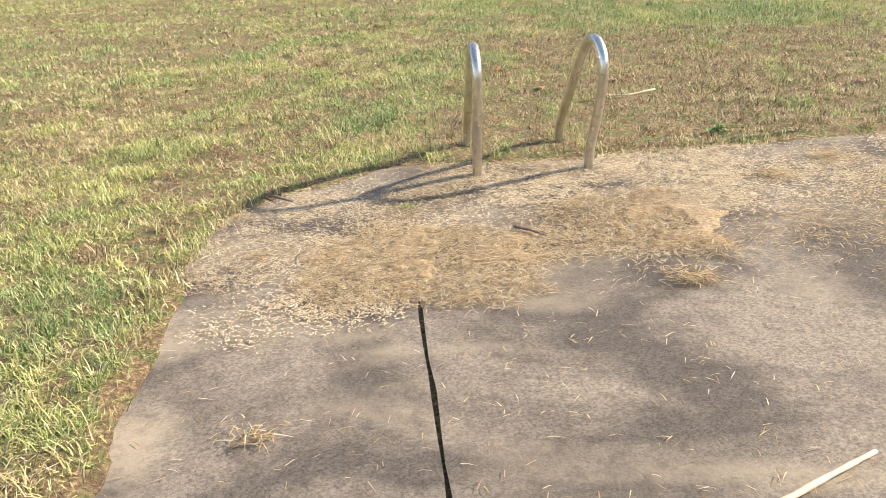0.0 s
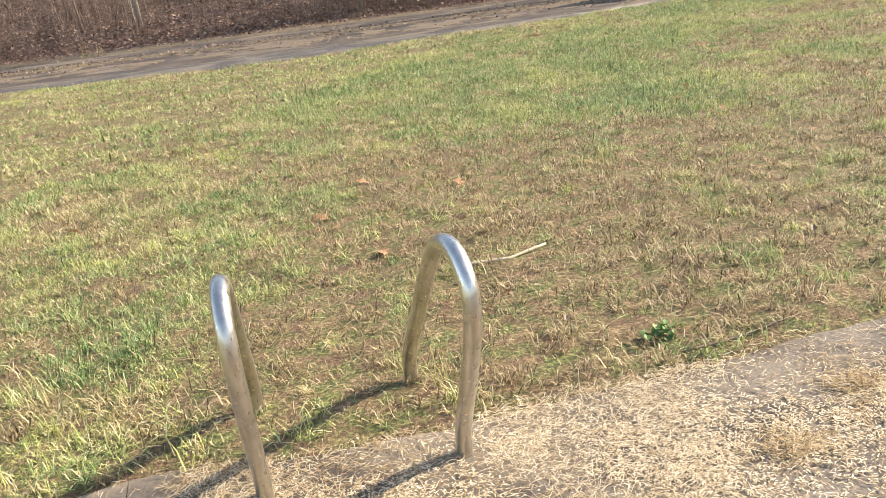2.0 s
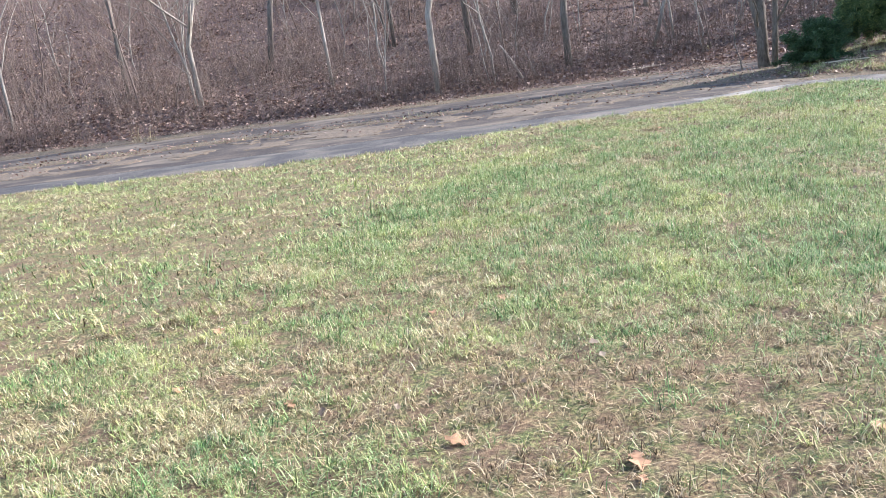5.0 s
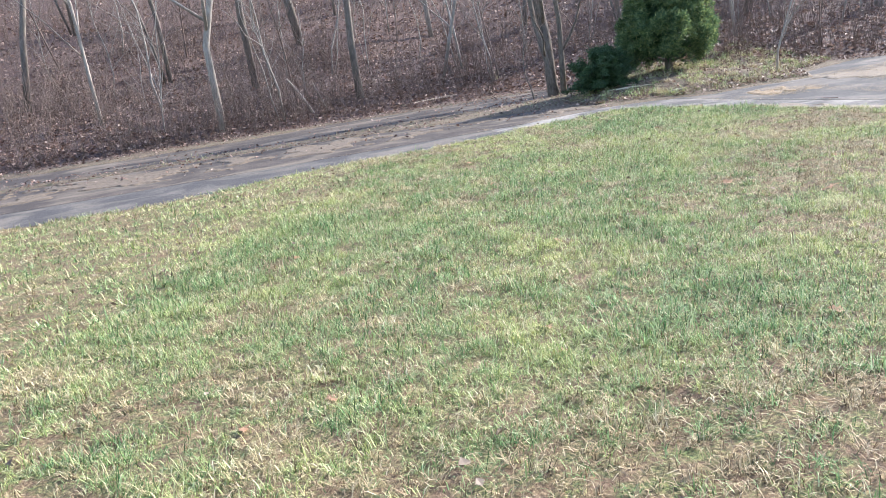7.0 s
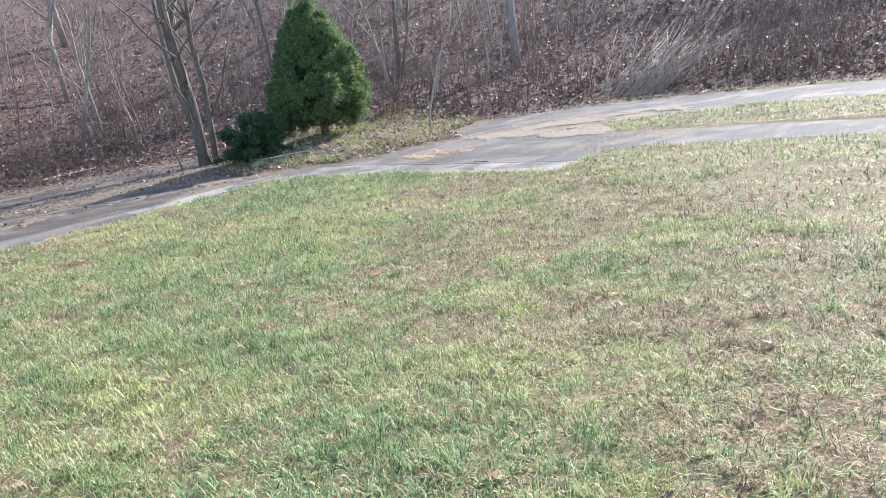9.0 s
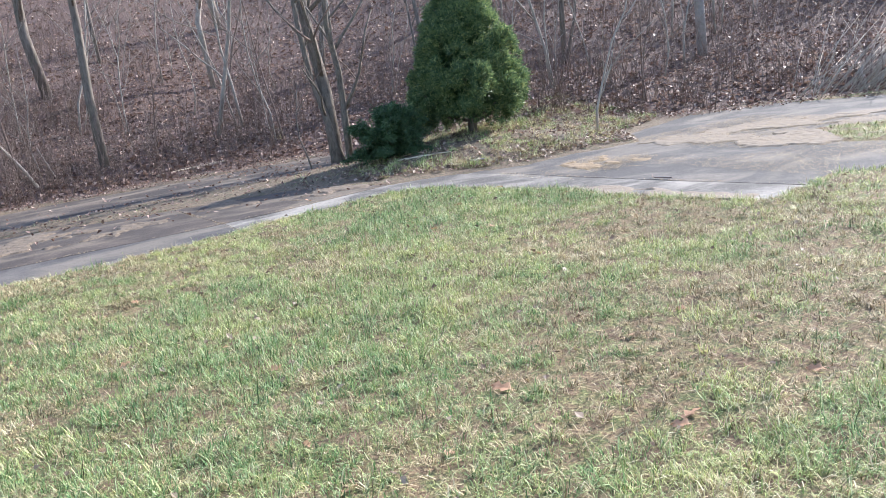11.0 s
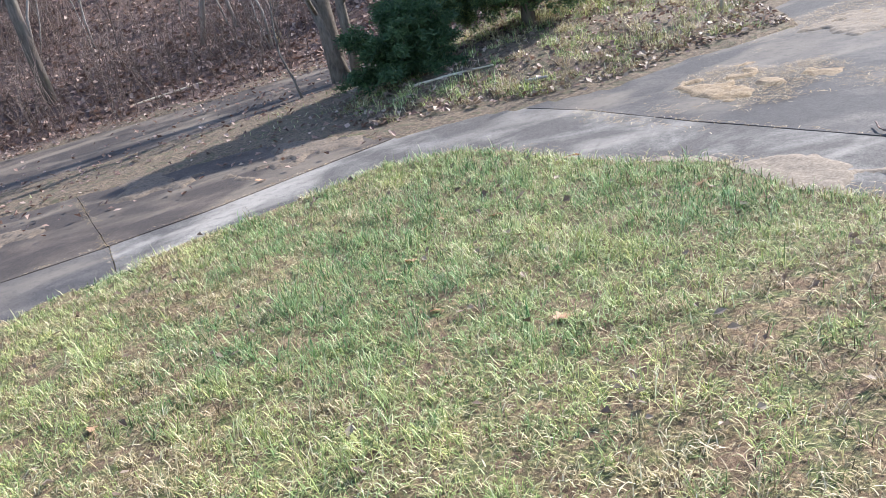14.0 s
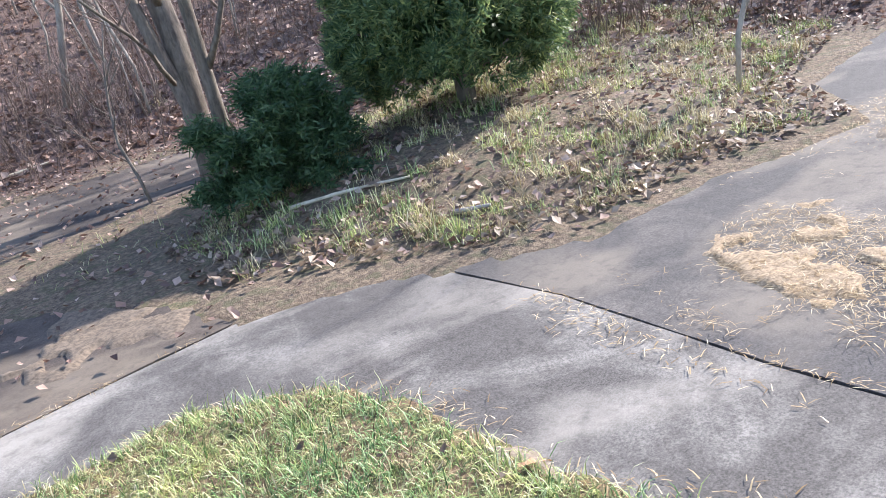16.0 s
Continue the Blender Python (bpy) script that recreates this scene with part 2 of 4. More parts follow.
ISLAND = [(7.4, 20.4), (7.45, 19.4), (8.2, 18.85), (8.5, 18.55), (9.1, 18.2), (10, 18.35), (11.1, 18.3), (11.7, 19.3), (13.5, 20.2), (13.5, 23), (10.5, 24), (9.6, 22.8), (8.4, 21.8)]
JOINTS = [[(0.67, -5), (-0.31, 4.45)], [(-16, 18.02), (0, 18.16), (4.5, 18.31), (5.9, 18.42), (6.7, 18.61), (7.3, 18.76)], [(5.19, 17.7), (5.185, 18.34), (5.05, 20.2)], [(8.5, 18.2), (8.62, 17.7), (8.72, 16.7), (8.82, 16.1), (9.0, 15.0), (9.2, 13.95)]]
SLABS = [PAD_LEFT, PAD_RIGHT, WALK_A, WALK_B, DRIVE_A, DRIVE_B, DRIVE_C, PLAZA]


def inside(poly, x, y):
    x, y = np.asarray(x, float), np.asarray(y, float)
    hit = np.zeros(x.shape, bool)
    for (ax, ay), (bx, by) in zip(poly, poly[1:] + poly[:1]):
        if ay != by:
            hit ^= ((ay > y) != (by > y)) & (x < (bx - ax) * (y - ay) / (by - ay) + ax)
    return hit


def edge_distance(line, x, y, closed=True):
    """Distance to a polyline, and on which side of it (positive: to its left)."""
    best, side = np.full(np.shape(x), 1e9), np.zeros(np.shape(x))
    pairs = list(zip(line, line[1:] + line[:1])) if closed else list(zip(line, line[1:]))
    for (ax, ay), (bx, by) in pairs:
        dx, dy = bx - ax, by - ay
        s = np.clip(((x - ax) * dx + (y - ay) * dy) / (dx * dx + dy * dy), 0, 1)
        d = np.hypot(x - ax - s * dx, y - ay - s * dy)
        near = d < best
        best = np.where(near, d, best)
        side = np.where(near, np.sign(dx * (y - ay) - dy * (x - ax)), side)
    return best, side


def step(a, b, v):
    s = np.clip((v - a) / (b - a), 0, 1)
    return s * s * (3 - 2 * s)


def lattice(ix, iy, seed):
    h = (ix.astype(np.int64) * 374761393 + iy.astype(np.int64) * 668265263 + seed * 1442695041) & 0x7FFFFFFF
    h = ((h ^ (h >> 13)) * 1274126177) & 0x7FFFFFFF
    return ((h ^ (h >> 16)) & 0xFFFF) / 65535.0


def patchy(x, y, size, seed, octaves=3):
    """Smooth uneven patches from 0 to 1, about size metres across."""
    total, weight, amp = 0, 0, 1.0
    for o in range(octaves):
        u, v = x / size * 2 ** o + 71.3 * o, y / size * 2 ** o + 19.7 * o
        iu, iv = np.floor(u), np.floor(v)
        fu, fv = u - iu, v - iv
        fu, fv = fu * fu * (3 - 2 * fu), fv * fv * (3 - 2 * fv)
        a = lattice(iu, iv, seed) * (1 - fu) + lattice(iu + 1, iv, seed) * fu
        b = lattice(iu, iv + 1, seed) * (1 - fu) + lattice(iu + 1, iv + 1, seed) * fu
        total, weight, amp = total + amp * (a * (1 - fv) + b * fv), weight + amp, amp * 0.55
    return total / weight


def paved(x, y):
    hit = np.zeros(np.shape(x), bool)
    for p in SLABS:
        hit |= inside(p, x, y)
    return hit


def hill_in(x, y):
    """Metres past the foot of the wooded hill, negative on the flat."""
    d, side = edge_distance(HILL_FOOT, x, y, closed=False)
    return d * side


def relief(x, y):
    x, y = np.asarray(x, float), np.asarray(y, float)
    h = hill_in(x, y)
    up = np.maximum(h, 0)
    z = 0.2 * up + 0.16 * np.maximum(up - 5, 0)
    z = np.where(z > 22, 22 + (z - 22) * 0.1, z)
    z = z + step(0, 4, h) * (patchy(x, y, 2.3, 5) - 0.5) * 0.35
    di, _ = edge_distance(ISLAND, x, y)
    z = z + np.where(inside(ISLAND, x, y), 0.22 * step(0.0, 1.6, di), 0)
    flat = 0.012 + (patchy(x, y, 0.5, 9) - 0.5) * 0.04 + (patchy(x, y, 0.16, 4, 2) - 0.5) * 0.03
    return z + flat


# ---- mesh helpers ----
def part(name, bm, material, parent=None, label=""):
    me = bpy.data.meshes.new(name)
    bm.to_mesh(me)
    bm.free()
    me.materials.append(material)
    ob = new(name, me)
    ob.parent = parent
    return tagged(ob, label)


def empty(name, m, label, category, group=""):
    ob = new(name)
    ob.matrix_world = m
    return tagged(ob, label, category, group)


def array_mesh(name, co, faces, material, smooth=False):
    """A mesh from arrays; faces is one array of n corners each."""
    me = bpy.data.meshes.new(name)
    n = faces.shape[1]
    me.vertices.add(len(co))
    me.vertices.foreach_set("co", np.ascontiguousarray(co, np.float32).ravel())
    me.loops.add(faces.size)
    me.loops.foreach_set("vertex_index", np.ascontiguousarray(faces, np.int32).ravel())
    me.polygons.add(len(faces))
    me.polygons.foreach_set("loop_start", np.arange(0, faces.size, n, dtype=np.int32))
    me.polygons.foreach_set("use_smooth", np.full(len(faces), smooth))
    me.update(calc_edges=True)
    me.materials.append(material)
    return me


def point_values(me, name, values):
    a = me.attributes.new(name, "FLOAT", "POINT")
    a.data.foreach_set("value", np.ascontiguousarray(values, np.float32))


class Tubes:
    """Gathers tapered bent tubes into one mesh."""

    def __init__(self):
        self.v, self.f = [], []

    def add(self, pts, radii, sides=6):
        pts = [Vector(p) for p in pts]
        base = len(self.v)
        for i, (p, r) in enumerate(zip(pts, radii)):
            d = (pts[min(i + 1, len(pts) - 1)] - pts[max(i - 1, 0)]).normalized()
            a = d.cross(Vector((0.31, 0.95, 0.05))).normalized()
            b = d.cross(a)
            for k in range(sides):
                w = 2 * math.pi * k / sides
                self.v.append(p + (a * math.cos(w) + b * math.sin(w)) * r)
        for i in range(len(pts) - 1):
            for k in range(sides):
                q, n = base + i * sides, (k + 1) % sides
                self.f.append((q + k, q + n, q + sides + n, q + sides + k))
        self.f.append(tuple(base + k for k in reversed(range(sides))))
        top = base + (len(pts) - 1) * sides
        self.f.append(tuple(top + k for k in range(sides)))

    def mesh(self, name, material, smooth=True):
        me = bpy.data.meshes.new(name)
        me.from_pydata([tuple(v) for v in self.v], [], self.f)
        me.polygons.foreach_set("use_smooth", [smooth] * len(me.polygons))
        me.update()
        me.materials.append(material)
        return me

    def part(self, name, material, parent=None, label=""):
        ob = new(name, self.mesh(name, material))
        ob.parent = parent
        return tagged(ob, label)


def unit(v):
    return v / np.maximum(np.linalg.norm(v, axis=1, keepdims=True), 1e-6)


def blades(rng, x, y, z, length, width, lean, fine=True):
    """Curved pointed blades as arrays: 5 points and 3 triangles each, or one triangle."""
    n = len(x)
    az = rng.uniform(0, 2 * np.pi, n)
    side = np.stack([-np.sin(az), np.cos(az), np.zeros(n)], 1) * width[:, None] * 0.5
    out = np.stack([np.cos(az), np.sin(az), np.zeros(n)], 1)
    root = np.stack([x, y, z], 1)
    up = np.array([0, 0, 1.0])
    mid = root + length[:, None] * 0.55 * (out * np.sin(lean * 0.7)[:, None] + up * np.cos(lean * 0.7)[:, None])
    tip = mid + length[:, None] * 0.45 * (out * np.sin(np.minimum(lean * 1.5, 1.75))[:, None] + up * np.cos(np.minimum(lean * 1.5, 1.75))[:, None])
    if fine:
        co = np.stack([root - side, root + side, mid - side * 0.8, mid + side * 0.8, tip], 1).reshape(-1, 3)
        pat = np.array([[0, 1, 3], [0, 3, 2], [2, 3, 4]])
        return co, (np.arange(n)[:, None, None] * 5 + pat).reshape(-1, 3), 5
    co = np.stack([root - side, root + side, tip], 1).reshape(-1, 3)
    return co, (np.arange(n)[:, None] * 3 + np.array([0, 1, 2])).reshape(-1, 3), 3


def flat_leaves(rng, x, y, z, size, tilt, slope=None):
    """Curled leaves, a bent kite of four triangles each."""
    n = len(x)
    az, t, r = rng.uniform(0, 2 * np.pi, n), rng.normal(0, tilt, n), rng.normal(0, tilt, n)
    u = unit(np.stack([np.cos(az), np.sin(az), np.sin(t)], 1))
    v = unit(np.stack([-np.sin(az), np.cos(az), np.sin(r)], 1))
    w = np.cross(u, v)
    c = np.stack([x, y, z], 1)
    s, curl = size[:, None], (rng.uniform(0.05, 0.35, n) * size)[:, None]
    asp = rng.uniform(0.28, 0.5, n)[:, None]
    co = np.stack([c - u * s * 0.5, c - u * s * 0.1 + v * s * asp + w * curl, c + u * s * 0.5 + w * curl * 0.4, c + u * s * 0.05 - v * s * asp + w * curl, c], 1).reshape(-1, 3)
    pat = np.array([[0, 4, 1], [1, 4, 2], [2, 4, 3], [3, 4, 0]])
    return co, (np.arange(n)[:, None, None] * 5 + pat).reshape(-1, 3), 5


# ---- ground ----
def axis(lo, hi, fine, far):
    a = list(np.arange(lo, hi, fine))
    top = a[-1]
    for sign, out in ((-1, far[0]), (1, far[1])):
        p, d = (lo if sign < 0 else top), fine
        while abs(p) < abs(out):
            d = min(d * 1.25, 30)
            p += sign * d
            a.append(p)
    return np.array(sorted(a))


def build_ground():
    gx, gy = axis(-9, 19, 0.11, (-400, 400)), axis(0.5, 30, 0.11, (-400, 400))
    X, Y = np.meshgrid(gx, gy, indexing="ij")
    X, Y = X.ravel(), Y.ravel()
    Z = relief(X, Y)
    deep = np.zeros(len(X))
    for p in SLABS:
        d, _ = edge_distance(p, X, Y)
        deep = np.maximum(deep, np.where(inside(p, X, Y), 0.10 * step(0.02, 0.14, d), 0))
    for line in JOINTS:
        d, _ = edge_distance(line, X, Y, closed=False)
        deep = np.maximum(deep, 0.10 * step(0.22, 0.14, d))
    k = deep / 0.10
    Z = Z * (1 - k) - 0.022 * k
    nx, ny = len(gx), len(gy)
    i, j = np.meshgrid(np.arange(nx - 1), np.arange(ny - 1), indexing="ij")
    q = (i * ny + j).ravel()
    me = array_mesh("ground", np.stack([X, Y, Z], 1), np.stack([q, q + ny, q + ny + 1, q + 1], 1), GROUND, True)
    h = hill_in(X, Y)
    wob = (patchy(X, Y, 0.7, 3) - 0.5)
    point_values(me, "litter", step(-0.9, 0.2, h + wob * 1.2))
    verge = np.max([step(-0.1, 0.15, np.where(inside(ISLAND, X, Y), 1, -1) * edge_distance(ISLAND, X, Y)[0] + wob * 0.3), step(19.2, 19.8, Y + wob) * (X < 9), ((Y > 17.95) & (X > 7.3) & (X < 14.5)) * 1.0], axis=0)
    point_values(me, "verge", verge)
    tagged(new("ground", me), "patchy winter lawn rising to a leaf-strewn wooded bank", "ground", kind="structure")


build_ground()


def slab(poly, material, parent, seed, depth=0.12, name="slab"):
    """A cast slab with a slightly broken outline and a worn edge."""
    rng = random.Random(seed)
    pts = []
    for (ax, ay), (bx, by) in zip(poly, poly[1:] + poly[:1]):
        n = max(1, int(math.hypot(bx - ax, by - ay) / 0.18)) if abs(ax) < 15.5 or abs(bx) < 15.5 else 1
        for k in range(n):
            j = 0.005 if k else 0.002
            pts.append((ax + (bx - ax) * k / n + rng.uniform(-j, j), ay + (by - ay) * k / n + rng.uniform(-j, j)))
    bm = bmesh.new()
    face = bm.faces.new([bm.verts.new((x, y, 0)) for x, y in pts])
    if face.normal.z < 0 or sum(a[0] * b[1] - b[0] * a[1] for a, b in zip(pts, pts[1:] + pts[:1])) < 0:
        face.normal_flip()
    rim = bmesh.ops.inset_region(bm, faces=[face], thickness=0.005, use_even_offset=True)["faces"]
    outer = [v for v in bm.verts if v.is_boundary]
    for v in outer:
        v.co.z -= 0.004
    low = bmesh.ops.extrude_edge_only(bm, edges=[e for e in bm.edges if e.is_boundary])["geom"]
    for g in low:
        if isinstance(g, bmesh.types.BMVert):
            g.co.z -= depth
    bmesh.ops.triangulate(bm, faces=[face])
    return part(name, bm, material, parent)


pavement = tagged(new("pavement"), "weathered concrete pad, walk and old drive with dark patches", "pavement", kind="structure")
for i, (poly, material) in enumerate(((PAD_LEFT, PAD), (PAD_RIGHT, PAD), (WALK_A, PLAZA_GREY), (WALK_B, WALKWAY), (DRIVE_A, DRIVE), (DRIVE_B, DRIVE), (DRIVE_C, DRIVE), (PLAZA, PLAZA_GREY))):
    slab(poly, material, pavement, i)


# ---- grab rails ----
def smooth_path(keys, n=8):
    """Catmull-Rom through key points."""
    keys = [Vector(k) for k in keys]
    ext = [keys[0] * 2 - keys[1]] + keys + [keys[-1] * 2 - keys[-2]]
    out = []
    for a, b, c, d in zip(ext, ext[1:], ext[2:], ext[3:]):
        for k in range(n):
            s = k / n
            out.append(0.5 * (2 * b + (c - a) * s + (2 * a - 5 * b + 4 * c - d) * s * s + (3 * b - a - 3 * c + d) * s ** 3))
    return out + [keys[-1]]


RAIL = [(0.03, -0.05), (0.02, 0.06), (-0.01, 0.14), (-0.09, 0.30), (-0.155, 0.45), (-0.175, 0.53), (-0.165, 0.60), (-0.12, 0.652), (-0.05, 0.674), (0.03, 0.655), (0.11, 0.595), (0.22, 0.47), (0.36, 0.30), (0.49, 0.14), (0.515, 0.07), (0.52, -0.05)]


def grab_rail(front, back):
    f, b = Vector((*front, 0)), Vector((*back, 0))
    u = (b - f).normalized()
    thing = empty("grab_rail", Matrix.Translation(f), "bent stainless steel grab rail set into old concrete", "handrail", "pair of grab rails")
    pts = smooth_path([u * s + Vector((0, 0, h)) for s, h in RAIL])
    t = Tubes()
    t.add(pts, [0.025] * len(pts), 18)
    t.part("tube", STEEL, thing)


grab_rail((0.685, 4.345), (0.575, 4.87))
grab_rail((0.098, 4.30), (0.05, 4.84))


# ---- evergreens ----
def needle_cloud(rng, centres, normals, per, size, spread, droop):
    """Small needle sprays round each centre, leaning outwards."""
    n = len(centres) * per
    c = np.repeat(centres, per, 0) + rng.normal(0, spread, (n, 3))
    d = unit(np.repeat(normals, per, 0) + rng.normal(0, 0.75, (n, 3)) + np.array([0, 0, droop]))
    s = unit(np.cross(d, rng.normal(0, 1, (n, 3))))
    ln, wd = rng.uniform(0.6, 1.3, n)[:, None] * size, rng.uniform(0.2, 0.34, n)[:, None] * size
    co = np.stack([c - s * wd * 0.5, c + s * wd * 0.5, c + d * ln], 1).reshape(-1, 3)
    return co, np.arange(n * 3).reshape(-1, 3)


def conifer(x, y):
    rng = np.random.default_rng(11)
    z = float(relief(x, y))
    thing = empty("evergreen_tree", Matrix.Translation((x, y, z)), "dense conical dark green dwarf spruce beside the drive", "tree")
    t = Tubes()
    t.add([(0, 0, -0.1), (0.02, 0, 0.3), (-0.01, 0.02, 1.2), (0, 0, 2.3)], [0.085, 0.07, 0.05, 0.02], 9)
    for k in range(10):
        w = k * 2.4
        t.add([(0, 0, 0.18 + 0.03 * k), (0.35 * math.cos(w), 0.35 * math.sin(w), 0.26 + 0.03 * k), (0.7 * math.cos(w), 0.7 * math.sin(w), 0.42 + 0.03 * k)], [0.03, 0.02, 0.008], 5)
    t.part("trunk", BARK, thing)

    def radius(s, w):
        r = np.interp(s, [0, 0.05, 0.14, 0.28, 0.45, 0.62, 0.78, 0.9, 0.97, 1.0], [0.52, 0.76, 0.86, 0.84, 0.71, 0.54, 0.37, 0.21, 0.10, 0.02])
        return r * (1 + 0.09 * np.sin(3 * w + 7 * s) + 0.06 * np.sin(7 * w - 19 * s))

    lobes, each = 330, 11
    s, w = rng.beta(0.95, 1.35, lobes), rng.uniform(0, 2 * np.pi, lobes)
    rr = radius(s, w) * rng.uniform(0.84, 0.97, lobes)
    big = rng.uniform(0.09, 0.17, lobes) * np.interp(s, [0, 0.7, 1], [1.1, 0.9, 0.35])
    lob = np.stack([rr * np.cos(w), rr * np.sin(w), 0.29 + s * 2.14 + rng.normal(0, 0.03, lobes)], 1)
    nor = np.repeat(np.stack([np.cos(w), np.sin(w), np.full(lobes, 0.4)], 1), each, 0)
    nor = unit(nor + rng.normal(0, 0.75, nor.shape))
    cen = np.repeat(lob, each, 0) + nor * np.repeat(big, each)[:, None]
    co, tri = needle_cloud(rng, cen, nor, 34, 0.06, 0.026, 0.2)
    ob = new("crown", array_mesh("crown", co, tri, SPRUCE))
    ob.parent = thing
    # Inner sprays take the darker yew needles: the crown's inside shade, put into colour.
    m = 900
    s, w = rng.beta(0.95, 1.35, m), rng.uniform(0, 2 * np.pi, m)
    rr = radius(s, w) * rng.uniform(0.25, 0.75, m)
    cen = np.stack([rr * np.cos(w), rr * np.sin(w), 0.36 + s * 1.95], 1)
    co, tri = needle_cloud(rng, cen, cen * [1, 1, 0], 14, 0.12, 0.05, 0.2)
    ob = new("shaded_inner_foliage", array_mesh("shaded_inner_foliage", co, tri, YEW))
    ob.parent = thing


def yew(x, y):
    rng = np.random.default_rng(12)
    z = float(relief(x, y))
    thing = empty("evergreen_shrub", Matrix.Translation((x, y, z)), "low spreading dark green yew shrub at the foot of a tree", "shrub")
    t, cen, nor = Tubes(), [], []
    for k in range(95):
        w, e = rng.uniform(0, 2 * np.pi), rng.uniform(0.05, 1.5)
        ln = rng.uniform(0.78, 1.04)
        tip = Vector((math.cos(w) * math.cos(e) * 0.74, math.sin(w) * math.cos(e) * 0.68, math.sin(e) * 0.80)) * ln
        sag = Vector((0, 0, 0.10))
        pts = [Vector((0, 0, 0.02)), tip * 0.5 + sag, tip]
        t.add(pts, [0.014, 0.009, 0.003], 4)
        for s in np.linspace(0.3, 1.0, 11):
            p = tip * s + sag * (4 * s * (1 - s))
            for q in (-1, 0, 1):
                side = Vector((-math.sin(w), math.cos(w), 0)) * q * 0.10 * (1.2 - s)
                cen.append(tuple(p + side))
                nor.append((math.cos(w) * 0.7 - math.sin(w) * q * 0.7, math.sin(w) * 0.7 + math.cos(w) * q * 0.7, 0.15))
    t.part("branches", BARK, thing)
    co, tri = needle_cloud(rng, np.array(cen), np.array(nor), 16, 0.06, 0.028, -0.05)
    ob = new("foliage", array_mesh("foliage", co, tri, YEW))
    ob.parent = thing


conifer(9.95, 20.85)
yew(8.36, 20.55)


# ---- bare trees ----
def limb(t, rng, p, d, length, r, level, twigs):
    """A limb that bends and forks into finer ones."""
    pts, radii, n = [p], [r], 5 if level < 2 else 3
    q = Vector(p)
    for k in range(n):
        d = (d + Vector((rng.gauss(0, 0.13), rng.gauss(0, 0.13), rng.gauss(0.05, 0.08)))).normalized()
        q = q + d * length / n
        pts.append(q.copy())
        radii.append(r * (1 - 0.62 * (k + 1) / n))
    (t if level < 2 else twigs).add(pts, radii, (9, 6, 4, 3)[level])
    if level < 3:
        for k in range((8, 4, 3)[level]):
            s = rng.uniform(0.25, 1.0) if level else rng.uniform(0.22, 1.0)
            i = min(n - 1, int(s * n))
            b = pts[i].lerp(pts[i + 1], s * n - i)
            w = rng.uniform(0, 2 * math.pi)
            side = Vector((math.cos(w), math.sin(w), rng.uniform(0.2, 0.9))).normalized()
            limb(t, rng, b, (d * 0.5 + side).normalized(), length * rng.uniform(0.28, 0.5), radii[i] * rng.uniform(0.35, 0.55), level + 1, twigs)


def bare_tree(seed, height, r, lean, stems, bark, label, category="tree", group=""):
    rng = random.Random(seed)
    thing = tagged(new("bare_tree"), label, category, group)
    for k in range(stems):
        t, twigs = Tubes(), Tubes()
        d = Vector((lean[0] + (rng.uniform(-0.22, 0.22) if k else 0), lean[1] + (rng.uniform(-0.15, 0.15) if k else 0), 1)).normalized()
        limb(t, rng, Vector((0.09 * k, -0.05 * k, -0.12)), d, height * (1 if not k else rng.uniform(0.6, 0.85)), r * (1 if not k else rng.uniform(0.35, 0.6)), 0, twigs)
        trunk = t.part("trunk", bark, thing)
        tagged(twigs.part("twig", TWIG, trunk), kind="stuff")
    return thing


def put(thing, x, y, turn=0, scale=1.0):
    thing.matrix_world = pose(x, y, float(relief(x, y)), 0, 0, turn) @ Matrix.Scale(scale, 4)
    return thing


put(bare_tree(21, 6.5, 0.12, (-0.055, 0.02), 3, GREY_BARK, "old grey bare tree with several stems behind a yew"), 8.2, 22.4)
put(bare_tree(22, 7.0, 0.095, (-0.10, 0.0), 1, BARK, "leaning bare tree with a mossy foot on the bank"), 5.0, 26.2)
put(bare_tree(23, 6.0, 0.05, (-0.01, 0.0), 1, PALE_BARK, "slim straight bare sapling on the leaf-covered bank", "sapling"), 7.45, 27.35)
put(bare_tree(24, 2.6, 0.022, (-0.05, 0.0), 1, PALE_BARK, "thin young bare sapling with a grass tuft at its foot", "sapling"), 11.3, 19.4)
put(bare_tree(25, 1.6, 0.016, (0.10, 0.0), 1, BARK, "thin dark bare sapling beside the drive", "sapling"), 7.6, 22.0)
put(bare_tree(26, 8.0, 0.13, (-0.16, 0.0), 1, BARK, "leaning bare tree high on the bank"), 4.7, 31.7)
put(bare_tree(27, 8.0, 0.12, (-0.06, 0.0), 1, PALE_BARK, "pale straight bare tree high on the bank"), 10.2, 36.0)
WOODS = "bare trees of the wooded bank"
protos = [bare_tree(30 + k, 6.5 + k * 0.7, 0.042 + 0.013 * k, (-0.04 * (k % 3), 0.02 * k), 1 + (k == 1), BARK if k % 2 else PALE_BARK, ("slender grey bare tree on a leafy bank", "dark bare tree with forked stems on a leafy bank", "pale bare tree on a leafy bank", "tall dark bare tree on a leafy bank")[k], "tree", WOODS) for k in range(4)]
rng_w = random.Random(77)
